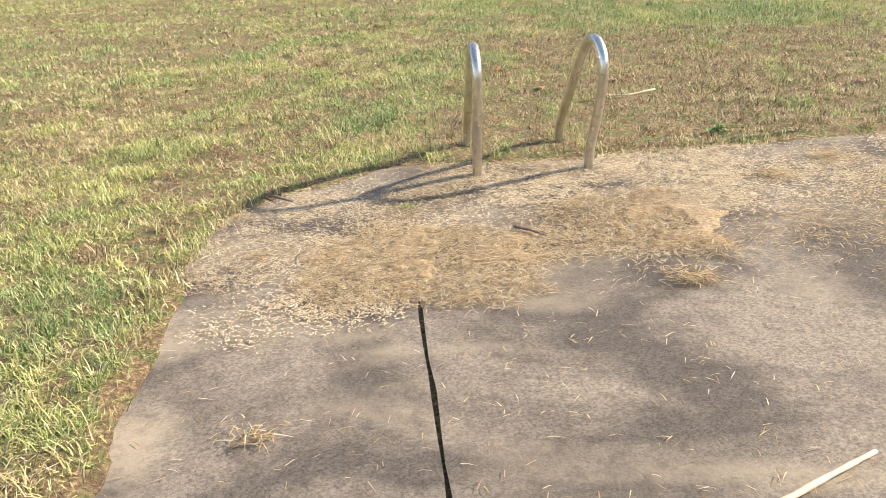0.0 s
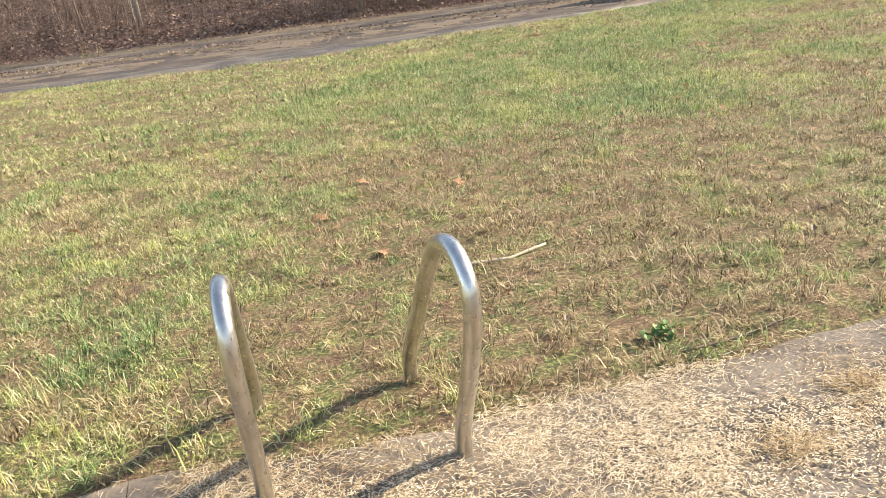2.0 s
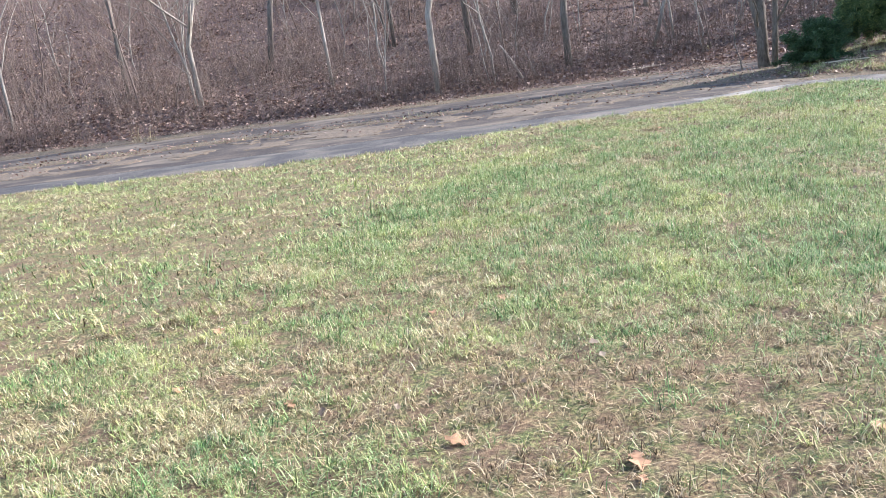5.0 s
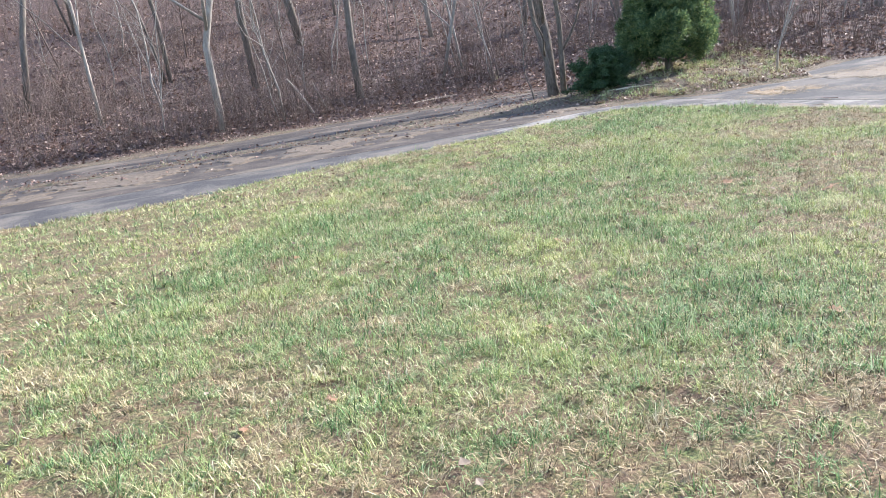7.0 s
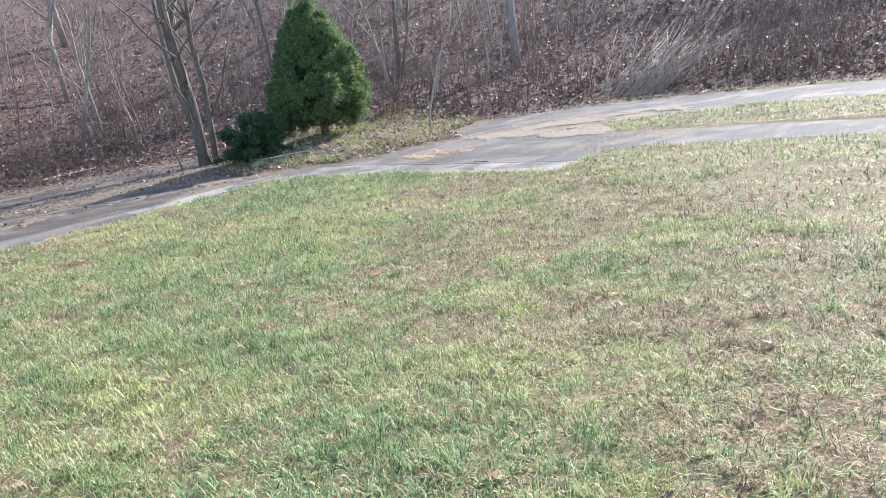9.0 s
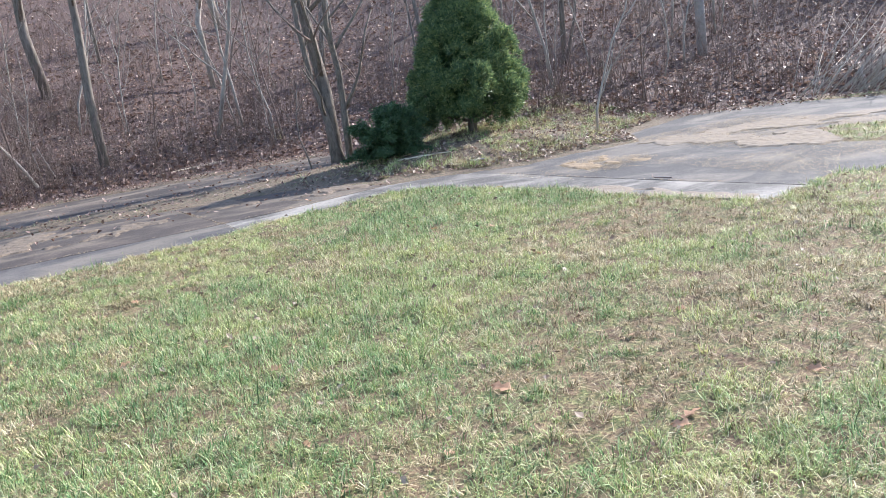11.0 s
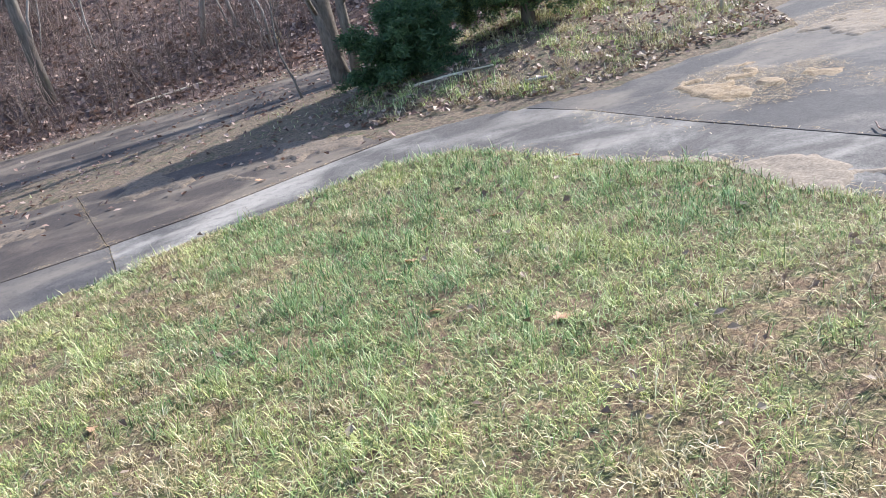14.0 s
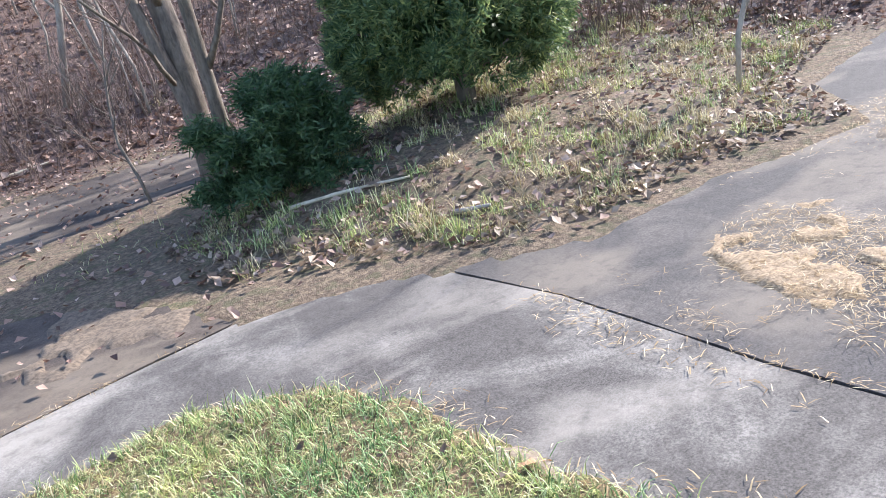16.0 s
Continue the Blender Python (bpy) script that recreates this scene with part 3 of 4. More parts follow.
spots = [(x, y) for x, y in ((-8.5, 26.5), (-6.2, 28.4), (-4.0, 26.6), (-2.6, 29.5), (-0.8, 27.0), (0.9, 30.2), (1.7, 25.2), (2.9, 28.6), (3.6, 33.5), (6.3, 34.0), (8.6, 31.5), (11.2, 30.5), (12.6, 33.0), (12.6, 27.3), (14.5, 28.0), (16.2, 31.5), (18.5, 29.5), (15.2, 25.4), (19.5, 29.0), (-11.0, 29.0), (-13.5, 27.0), (-1.5, 35.0), (-5.5, 36.0), (23.0, 30.0), (9.2, 40.0), (2.0, 41.0), (15.0, 39.0), (20.5, 37.0))]
for i, (x, y) in enumerate(spots):
    m = pose(x, y, float(relief(x, y)), 0, 0, rng_w.uniform(0, 360)) @ Matrix.Scale(rng_w.uniform(0.8, 1.25), 4)
    if i < 4:
        protos[i].matrix_world = m
    else:
        c = copy_thing(protos[i % 4], m)
        c.matrix_world = m


def wooden_pole(x, y):
    t = Tubes()
    t.add([(0, 0, -0.3), (0, 0, 1.5), (0.02, 0, 3.0)], [0.11, 0.10, 0.085], 14)
    t.part("wooden_pole", POLE)
    ob = scene.objects["wooden_pole"]
    ob.matrix_world = Matrix.Translation((x, y, float(relief(x, y))))
    tagged(ob, "weathered grey round wooden pole on the bank", "pole")


wooden_pole(17.2, 23.1)


# ---- scattered cover ----
def stuff(name, co, tri, material, label, category, **values):
    me = array_mesh(name, co, tri, material)
    for k, v in values.items():
        point_values(me, k, v)
    return tagged(new(name, me), label, category, kind="stuff")


def scatter(rng, n, x0, x1, y0, y1):
    return rng.uniform(x0, x1, n), rng.uniform(y0, y1, n)


def from_route(x, y):
    return edge_distance([(-0.2, 0), (0.4, 6), (2.5, 9), (7.0, 17)], x, y, closed=False)[0]


def lawn(x, y):
    clear = np.ones(np.shape(x), bool)
    for line in JOINTS:
        clear &= edge_distance(line, x, y, closed=False)[0] > 0.12
    clear &= ~((y > 17.95) & (x > 7.3) & (x < 14.5))
    return clear & (hill_in(x, y) < -0.4) & ~paved(x, y) & ~inside(ISLAND, x, y) & ~((y > 19.0) & (x < 9.5))


LUSH = [(2.6, 10.4, 1.6), (7.0, 16.6, 1.8), (4.6, 13.6, 1.6), (3.4, 9.4, 0.8), (-1.6, 2.2, 0.9), (-0.8, 4.8, 0.5), (1.2, 12.5, 2.0), (5.6, 10.2, 0.7)]
SPARSE = [(0.8, 6.0, 1.0), (1.5, 7.1, 1.2), (0.6, 5.0, 0.5), (3.2, 7.6, 1.0), (6.0, 11.4, 1.1), (5.0, 9.3, 1.0), (7.4, 14.0, 0.9), (2.2, 5.4, 0.8), (0.35, 5.1, 0.6), (1.3, 8.0, 0.8), (2.4, 6.6, 0.8)]


def blobs(x, y):
    """Where the lawn runs lush (to 1) or thin and brown (to -1)."""
    v = np.zeros(len(x))
    for sign, spots_ in ((1, LUSH), (-1, SPARSE)):
        for a, b, r in spots_:
            v = v + sign * np.exp(-((x - a) ** 2 + (y - b) ** 2) / (r * r))
    return np.clip(v, -1, 1)


def mood(x, y, rng, soft=0.05):
    """How green (0 to 1) and how bare (0 to 1) the lawn is."""
    tend = blobs(x, y)
    green = step(0.40, 0.50, 0.6 * patchy(x, y, 0.34, 1, 2) + 0.4 * patchy(x, y, 1.7, 2) + soft * rng.normal(size=len(x)) + 0.13 * tend)
    bare = step(0.50, 0.6, 0.45 * patchy(x, y, 1.1, 8) + 0.55 * patchy(x, y, 0.2, 13) - 0.13 * tend)
    return green, bare


def build_grass():
    """Short blades between the clumps, mostly dead."""
    rng = np.random.default_rng(3)
    for fine in (True, False):
        n = 1300000 if fine else 1500000
        x, y = scatter(rng, n, -4, 12, 1.2, 18.2) if fine else scatter(rng, n, -14, 17, 1, 18.4)
        d = from_route(x, y)
        keep = (d < 3.4 + rng.normal(0, 0.5, n)) if fine else (d > 2.6)
        x, y = x[keep], y[keep]
        green, bare = mood(x, y, rng)
        keep = (rng.random(len(x)) < (0.55 + 0.35 * green) * (1 - 0.75 * bare)) & lawn(x, y)
        x, y, green, bare = x[keep], y[keep], green[keep], bare[keep]
        m = len(x)
        live = np.where(rng.random(m) < 0.10 + 0.55 * green * (1 - 0.7 * bare), rng.uniform(0.6, 1.0, m), rng.uniform(0.0, 0.2, m))
        tone = np.clip(0.15 + 0.75 * patchy(x, y, 0.25, 23) + rng.normal(0, 0.25, m) - 0.35 * bare + 0.4 * np.minimum(blobs(x, y), 0), 0, 1)
        ln = rng.uniform(0.022, 0.06, m) * (1 + 0.3 * green)
        wd = rng.uniform(0.0017, 0.004, m) * (1 if fine else 2.6)
        lean = np.where(live > 0.4, np.abs(rng.normal(1.3, 0.45, m)), np.abs(rng.normal(1.75, 0.35, m))) + (0 if fine else 0.15)
        co, tri, k = blades(rng, x, y, relief(x, y) - 0.004, ln, wd, np.minimum(lean, 2.25), fine)
        stuff("lawn_grass", co, tri, GRASS, "short patchy lawn, half green and half straw-coloured", "grass", green=np.repeat(live, k), tone=np.repeat(tone, k))


build_grass()


def lawn_clumps():
    """Clumps of green, yellowed and dead grass whose blades fall outwards, with gaps between."""
    rng = np.random.default_rng(4)
    for fine, n, per in ((True, 60000, 26), (False, 75000, 10)):
        cx, cy = scatter(rng, n, -4.5, 12, 1.2, 18) if fine else scatter(rng, n, -13, 16, 1.2, 18.2)
        d = from_route(cx, cy)
        keep = lawn(cx, cy) & ((d < 3.5) if fine else (d > 3.0))
        cx, cy = cx[keep], cy[keep]
        green, bare = mood(cx, cy, rng, 0.09)
        keep = rng.random(len(cx)) < (0.95 - 0.45 * bare)
        cx, cy, green, bare = cx[keep], cy[keep], green[keep], bare[keep]
        c, tend = len(cx), blobs(cx, cy)
        alive = rng.random(c) < 0.06 + 0.90 * green * (1 - 0.6 * bare)
        size = rng.uniform(0.55, 1.25, c) * np.where(alive, 1 + 0.6 * step(0.55, 0.72, patchy(cx, cy, 0.35, 21, 2)) + 0.3 * np.maximum(tend, 0), 1.0)
        spread = rng.uniform(0.012, 0.05, c) * (1 if fine else 1.4)
        tone = np.where(alive, np.clip(2.4 * patchy(cx, cy, 0.7, 25) - 0.8 + rng.normal(0, 0.22, c) - 0.25 * np.maximum(tend, 0), 0, 1), np.clip(0.62 - 0.9 * bare + 0.5 * np.minimum(tend, 0) + rng.normal(0, 0.28, c), 0, 1))
        many = np.repeat(np.arange(c), per)
        m = len(many)
        x, y = cx[many] + rng.normal(0, 1, m) * spread[many], cy[many] + rng.normal(0, 1, m) * spread[many]
        live = np.where(alive[many] & (rng.random(m) < 0.85), rng.uniform(0.65, 1.0, m), rng.uniform(0, 0.15, m))
        lean = np.where(alive[many], np.abs(rng.normal(1.15, 0.42, m)), np.abs(rng.normal(1.25, 0.4, m)))
        ln = size[many] * rng.uniform(0.032, 0.075, m)
        wd = rng.uniform(0.0021, 0.0046, m) * (1 if fine else 2.8)
        co, tri, k = blades(rng, x, y, relief(x, y) - 0.004 + 0.012 * rng.random(m) * ~alive[many], ln, wd, np.minimum(lean, 2.2), fine)
        stuff("lawn_grass", co, tri, GRASS, "clumps of green, yellowed and dead grass on the lawn", "grass", green=np.repeat(live, k), tone=np.repeat(np.clip(tone[many] + rng.normal(0, 0.1, m), 0, 1), k))
    x, y = scatter(rng, 150000, -7, 12, 1.5, 18)
    keep = lawn(x, y) & (from_route(x, y) < 5) & (rng.random(len(x)) < 0.2 + 0.6 * step(0.4, 0.65, patchy(x, y, 0.9, 93)) - 0.6 * blobs(x, y))
    x, y = x[keep], y[keep]
    m = len(x)
    co, tri, k = blades(rng, x, y, relief(x, y) + rng.uniform(0.006, 0.03, m), rng.uniform(0.03, 0.08, m), rng.uniform(0.0016, 0.003, m), np.clip(rng.normal(2.0, 0.2, m), 0, 2.3))
    stuff("lawn_thatch", co, tri, GRASS, "pale dead thatch lying loose on the lawn", "grass", green=np.repeat(rng.uniform(0, 0.15, m), k), tone=np.repeat(np.clip(rng.uniform(0, 0.9, m) + 0.4 * np.minimum(blobs(x, y), 0), 0, 1), k))


lawn_clumps()


def edge_fringe():
    """Longer blades that hang over the edges of the paving."""
    rng = np.random.default_rng(5)
    xs, ys = [], []
    for line in (PAD_LEFT[4:], PAD_RIGHT[2:8], WALK_A[:6], WALK_B[1:11], PLAZA[6:13]):
        for (ax, ay), (bx, by) in zip(line, line[1:]):
            n = int(min(math.hypot(bx - ax, by - ay), 20) * 420)
            s = rng.random(n)
            xs.append(ax + (bx - ax) * s + rng.normal(0, 0.035, n))
            ys.append(ay + (by - ay) * s + rng.normal(0, 0.035, n))
    x, y = np.concatenate(xs), np.concatenate(ys)
    keep = rng.random(len(x)) < 0.15 + 1.1 * step(0.35, 0.65, patchy(x, y, 0.4, 31))
    x, y = x[keep], y[keep]
    m = len(x)
    live = np.where(rng.random(m) < 0.25 + 0.6 * step(0.4, 0.6, patchy(x, y, 0.8, 33)), rng.uniform(0.5, 1, m), rng.uniform(0, 0.2, m))
    co, tri, k = blades(rng, x, y, np.full(m, 0.0), rng.uniform(0.03, 0.085, m), rng.uniform(0.003, 0.005, m), np.abs(rng.normal(0.9, 0.35, m)))
    stuff("edge_grass", co, tri, GRASS, "longer tufted grass along the edges of the concrete", "grass", green=np.repeat(live, k), tone=np.repeat(rng.uniform(0, 0.8, m), k))


edge_fringe()


def straw_bits(name, x, y, z, rng, length, width, label, material=None):
    n = len(x)
    co, tri, k = blades(rng, x, y, z, rng.uniform(0.4, 1.2, n) * length, rng.uniform(0.6, 1.3, n) * width, np.full(n, 2.12) + rng.normal(0, 0.1, n), True)
    return stuff(name, co, tri, material or STRAW, label, "dry grass")


def within(poly, x, y, ragged, seed, size=0.25):
    d, _ = edge_distance(poly, x, y)
    return np.where(inside(poly, x, y), d, -d) + (patchy(x, y, size, seed) - 0.5) * ragged


def mat_layer(name, poly, material, parent_label, category, seed, cover, ragged=0.4):
    """A thin uneven layer lying on the paving, with a ragged rim."""
    xs, ys = [p[0] for p in poly], [p[1] for p in poly]
    cell = 0.022
    gx, gy = np.arange(min(xs) - 0.2, max(xs) + 0.2, cell), np.arange(min(ys) - 0.2, max(ys) + 0.2, cell)
    X, Y = np.meshgrid(gx, gy, indexing="ij")
    X, Y = X.ravel(), Y.ravel()
    w = within(poly, X, Y, ragged, seed, 0.3) + (patchy(X, Y, 0.09, seed + 1) - 0.5) * 0.12
    w = np.where(patchy(X, Y, 0.5, seed + 2) > cover, np.minimum(w, (1 - patchy(X, Y, 0.5, seed + 2)) * 0.2 - 0.2 + 0.2 * cover), w)
    w = np.where(paved(X, Y), w, -1)
    Z = -0.0135 + 0.026 * step(-0.03, 0.12, w) * (0.6 + 0.8 * patchy(X, Y, 0.06, seed + 3))
    ny = len(gy)
    i, j = np.meshgrid(np.arange(len(gx) - 1), np.arange(ny - 1), indexing="ij")
    q = (i * ny + j).ravel()
    quads = np.stack([q, q + ny, q + ny + 1, q + 1], 1)
    quads = quads[(w[quads] > -0.06).all(1)]
    used = np.unique(quads)
    back = np.zeros(len(X), int)
    back[used] = np.arange(len(used))
    me = array_mesh(name, np.stack([X, Y, Z], 1)[used], back[quads], material, True)
    tagged(new(name, me), parent_label, category, kind="stuff")


def build_straw():
    mat_layer("straw_layer", [(-0.5, 3.7), (-0.72, 2.95), (-0.2, 2.85), (0.2, 2.85), (0.28, 3.12), (0.45, 3.26), (1.08, 3.24), (1.08, 3.6), (0.98, 3.9), (0.55, 3.86), (0.3, 3.5), (-0.05, 3.55)], THATCH, "matted tan dry grass lying on the concrete pad", "dry grass", 141, 0.52, 0.7)
    mat_layer("straw_layer", [(9.15, 17.4), (9.6, 17.6), (9.9, 17.4), (10.2, 17.0), (9.9, 16.6), (9.4, 16.4), (8.95, 16.55), (8.95, 16.9), (9.1, 17.1)], THATCH, "matted tan dry grass lying on the old paving", "dry grass", 151, 0.5, 0.75)
    mat_layer("dirt_layer", [(10.9, 18.0), (10.8, 16.6), (11.0, 15.0), (11.9, 15.2), (12.3, 16.3), (13.4, 15.2), (14.2, 16.2), (13.2, 17.6)], SANDY, "sandy dirt with thin moss spread over old paving", "dirt", 161, 0.6, 0.8)
    mat_layer("dirt_layer", [(7.9, 15.9), (8.2, 15.9), (8.55, 15.7), (8.6, 14.9), (8.75, 13.9), (8.4, 13.7), (8.1, 14.8), (8.0, 15.3)], SANDY, "sandy dirt along the edge of the walk", "dirt", 171, 0.75, 0.3)
    mat_layer("dirt_layer", [(7.6, 17.4), (7.75, 17.3), (7.85, 16.9), (8.05, 16.4), (8.3, 16.0), (8.15, 15.8), (7.9, 16.3), (7.75, 16.8)], SANDY, "sandy dirt along the edge of the walk", "dirt", 172, 0.9, 0.25)
    mat_layer("dirt_layer", [(5.3, 19.6), (6.6, 18.95), (7.4, 18.9), (7.4, 19.4), (6.6, 20.0), (5.4, 20.5)], SANDY_DARK, "brown dirt and crumbled leaves over the old drive", "dirt", 181, 0.6, 0.5)
    mat_layer("dirt_layer", [(-9, 18.8), (-3, 18.9), (2, 18.9), (4.6, 19.2), (4.6, 20.2), (0, 20.6), (-9, 20.3)], SANDY_DARK, "brown dirt spread over the old drive", "dirt", 191, 0.52, 0.9)
    rng = np.random.default_rng(6)
    heap = [(-0.55, 3.75), (-0.75, 2.9), (-0.2, 2.8), (0.22, 2.8), (0.3, 3.1), (0.45, 3.22), (1.1, 3.2), (1.1, 3.6), (1.0, 3.95), (0.55, 3.9), (0.3, 3.5), (-0.05, 3.55)]
    x, y = scatter(rng, 120000, -1.2, 3.2, 2.5, 4.9)
    w = within(heap, x, y, 0.35, 41)
    thin = (0.34 + 0.4 * step(0.3, -0.3, x)) * step(2.8, 3.5, y) * step(0.35, 0.75, patchy(x, y, 0.5, 43))
    keep = (rng.random(len(x)) < np.maximum(step(-0.06, 0.08, w) * 0.75, thin)) & (paved(x, y))
    x, y, w = x[keep], y[keep], w[keep]
    straw_bits("straw_litter", x, y, 0.004 + 0.02 * step(-0.02, 0.15, w) * rng.random(len(x)), rng, 0.06, 0.0024, "tan dry grass clippings scattered on the concrete")
    x, y = scatter(rng, 150000, -1.2, 6.0, 2.4, 5.0)
    dust = step(2.75, 3.3, y + 0.5 * patchy(x, y, 0.6, 57) - 0.25 + 0.5 * step(0.5, 1.6, x) * -1) * (0.10 + 0.9 * step(0.42, 0.62, patchy(x, y, 0.55, 58)))
    keep = (rng.random(len(x)) < 0.9 * dust) & paved(x, y)
    straw_bits("straw_litter", x[keep], y[keep], 0.003 + 0.006 * rng.random(keep.sum()), rng, 0.05, 0.002, "bleached straw clippings spread thinly over the concrete pad", PALE_STRAW)
    x, y = scatter(rng, 420000, -1.15, 5.0, 2.5, 4.9)
    cake = [(-1.0, 4.0), (-0.6, 4.42), (0, 4.5), (1.5, 4.6), (4.4, 4.8), (4.4, 4.0), (2.4, 3.95), (1.3, 3.7), (0.5, 3.6), (-0.1, 3.4), (-0.4, 2.85), (-0.8, 2.8), (-0.75, 3.4)]
    dust = step(-0.25, 0.2, within(cake, x, y, 0.9, 205, 0.4)) * (0.12 + 0.88 * step(0.4, 0.6, patchy(x, y, 0.45, 206))) * (0.35 + 0.65 * step(0.35, 0.6, patchy(x, y, 0.08, 207)))
    keep = (rng.random(len(x)) < dust) & paved(x, y)
    straw_bits("straw_crumbs", x[keep], y[keep], 0.002 + 0.004 * rng.random(keep.sum()), rng, 0.018, 0.004, "bleached crumbs of straw caked on the concrete pad", PALE_STRAW)
    line = []
    for ends in JOINTS[1:]:
        for (ax, ay), (bx, by) in zip(ends, ends[1:]):
            k = int(min(math.hypot(bx - ax, by - ay), 6) * 130)
            q = rng.random(k)
            line.append(np.stack([ax + (bx - ax) * q, ay + (by - ay) * q], 1))
    line = np.concatenate(line)
    line = line[rng.random(len(line)) < 0.1 + 0.9 * step(0.4, 0.6, patchy(line[:, 0], line[:, 1], 0.5, 59))]
    line = line + rng.normal(0, 0.022, line.shape)
    straw_bits("straw_litter", line[:, 0], line[:, 1], np.full(len(line), 0.003), rng, 0.05, 0.003, "dry grass bits caught in the joints of the walk")
    x, y = scatter(rng, 2600, -1.2, 3.0, 1.0, 4.8)
    keep = paved(x, y)
    straw_bits("straw_litter", x[keep], y[keep], np.full(keep.sum(), 0.003), rng, 0.045, 0.0026, "thinly strewn dry grass blades on the concrete")
    patch = [(9.15, 17.4), (9.6, 17.6), (9.9, 17.4), (10.2, 17.0), (9.9, 16.6), (9.4, 16.4), (8.95, 16.55), (8.95, 16.9), (9.1, 17.1)]
    x, y = scatter(rng, 110000, 8, 13.5, 13.6, 18.4)
    band = step(0.55, 0.72, patchy(x, y, 0.9, 47)) * (x > 9.6) * 0.35
    sand = step(10.6, 11.2, x + (patchy(x, y, 0.6, 51) - 0.5)) * 0.55
    strip = 0.45 * step(0.16, 0.02, np.abs(x - 8.72 + 0.12 * (y - 16.5) * -1) + 0.2 * patchy(x, y, 0.3, 53))
    keep = (rng.random(len(x)) < np.maximum(np.maximum(step(-0.08, 0.1, within(patch, x, y, 0.5, 45)) * 0.9, strip), np.maximum(band, sand))) & inside(PLAZA, x, y)
    straw_bits("straw_litter", x[keep], y[keep], np.full(keep.sum(), 0.004) + rng.uniform(0, 0.012, keep.sum()), rng, 0.06, 0.0026, "tan dry grass and grit lying on the old paving")
    x, y = scatter(rng, 9000, 7.4, 8.6, 14.6, 17.8)
    d = np.min([edge_distance(WALK_B, x, y)[0]], 0)
    keep = (rng.random(len(x)) < step(0.35, 0.0, d + 0.2 * patchy(x, y, 0.3, 55))) & inside(WALK_B, x, y)
    straw_bits("straw_litter", x[keep], y[keep], np.full(keep.sum(), 0.004), rng, 0.06, 0.004, "tan dry grass along the edge of the walk")


build_straw()


def build_litter():
    rng = np.random.default_rng(8)
    x, y = scatter(rng, 250000, -14, 30, 8, 46)
    h = hill_in(x, y)
    isl = inside(ISLAND, x, y)
    dens = np.where(h > -0.9, 0.95 * np.exp(-np.maximum(h, 0) / 9) + 0.05, 0) + np.where(isl, 0.85, 0) + 0.10 * ((y > 19.0) & (x < 9.5) & (h < 0)) * step(0.4, 0.6, patchy(x, y, 0.8, 61))
    strip = (y > 20.3) & (y < 21.7) & (x < 9) | (y > 18.8) & (x > 6.4) & (x < 9) & (h < -0.5)
    dens = dens + 0.4 * strip * patchy(x, y, 0.6, 63)
    keep = rng.random(len(x)) < dens
    x, y = x[keep], y[keep]
    z = np.where(paved(x, y), 0.0, relief(x, y)) + rng.uniform(0.004, 0.035, len(x))
    size = rng.uniform(0.05, 0.12, len(x)) * np.where(hill_in(x, y) > 0, 1.1, 0.6)
    co, tri, k = flat_leaves(rng, x, y, z, size, 0.45)
    stuff("leaf_litter", co, tri, LITTER, "brown fallen leaves covering the bank and verge", "leaves")
    x, y = scatter(rng, 9000, 7.3, 13.5, 18.2, 23.5)
    edge = edge_distance(ISLAND, x, y)[0]
    keep = inside(ISLAND, x, y) & (rng.random(9000) < 0.12 + 0.75 * step(0.6, 0.1, edge))
    x, y = x[keep], y[keep]
    co, tri, k = flat_leaves(rng, x, y, relief(x, y) + rng.uniform(0.01, 0.05, len(x)), rng.uniform(0.03, 0.08, len(x)), 0.5)
    stuff("fallen_leaves", co, tri, PALE_LEAF, "pale curled leaves and chips along the verge", "leaves")
    x, y = scatter(rng, 2600, -3, 11, 5, 18)
    keep = lawn(x, y) & (from_route(x, y) < 4.5) & (rng.random(2600) < 0.15 + 0.85 * step(9, 16, y))
    x, y = x[keep], y[keep]
    co, tri, k = flat_leaves(rng, x, y, relief(x, y) + 0.022, rng.uniform(0.025, 0.055, len(x)), 0.4)
    stuff("fallen_leaves", co, tri, PALE_LEAF, "small curled pale leaves strewn over the lawn", "leaves")


build_litter()


def build_brush():
    """Dry weed stems and briars standing on the bank."""
    rng = random.Random(9)
    nrng = np.random.default_rng(9)
    x, y = scatter(nrng, 100000, -14, 30, 9, 44)
    h = hill_in(x, y)
    dens = np.where((h > -0.3), 0.9 * np.exp(-np.maximum(h, 0) / 8), 0) * (0.3 + step(0.4, 0.62, patchy(x, y, 1.8, 71))) * np.where(x < 6, 1.5, 0.7)
    keep = nrng.random(len(x)) < dens
    t = Tubes()
    for px, py, pz in zip(x[keep], y[keep], relief(x[keep], y[keep])):
        ln = rng.uniform(0.35, 1.5)
        d = Vector((rng.gauss(0, 0.22), rng.gauss(0, 0.22), 1)).normalized()
        a = Vector((px, py, pz - 0.03))
        b = a + d * ln * 0.55
        d2 = (d + Vector((rng.gauss(0, 0.25), rng.gauss(0, 0.25), 0))).normalized()
        r = rng.uniform(0.003, 0.007)
        t.add([a, b, b + d2 * ln * 0.45], [r, r * 0.7, r * 0.25], 3)
        for _ in range(rng.choice((0, 1, 2))):
            e = (d + Vector((rng.gauss(0, 0.6), rng.gauss(0, 0.6), 0.2))).normalized()
            q = a.lerp(b, rng.uniform(0.5, 1))
            t.add([q, q + e * ln * rng.uniform(0.15, 0.35)], [r * 0.5, r * 0.2], 3)
    tagged(t.part("brush", TWIG), "dry brown weed stems and briars on the bank", "brush", kind="stuff")


build_brush()


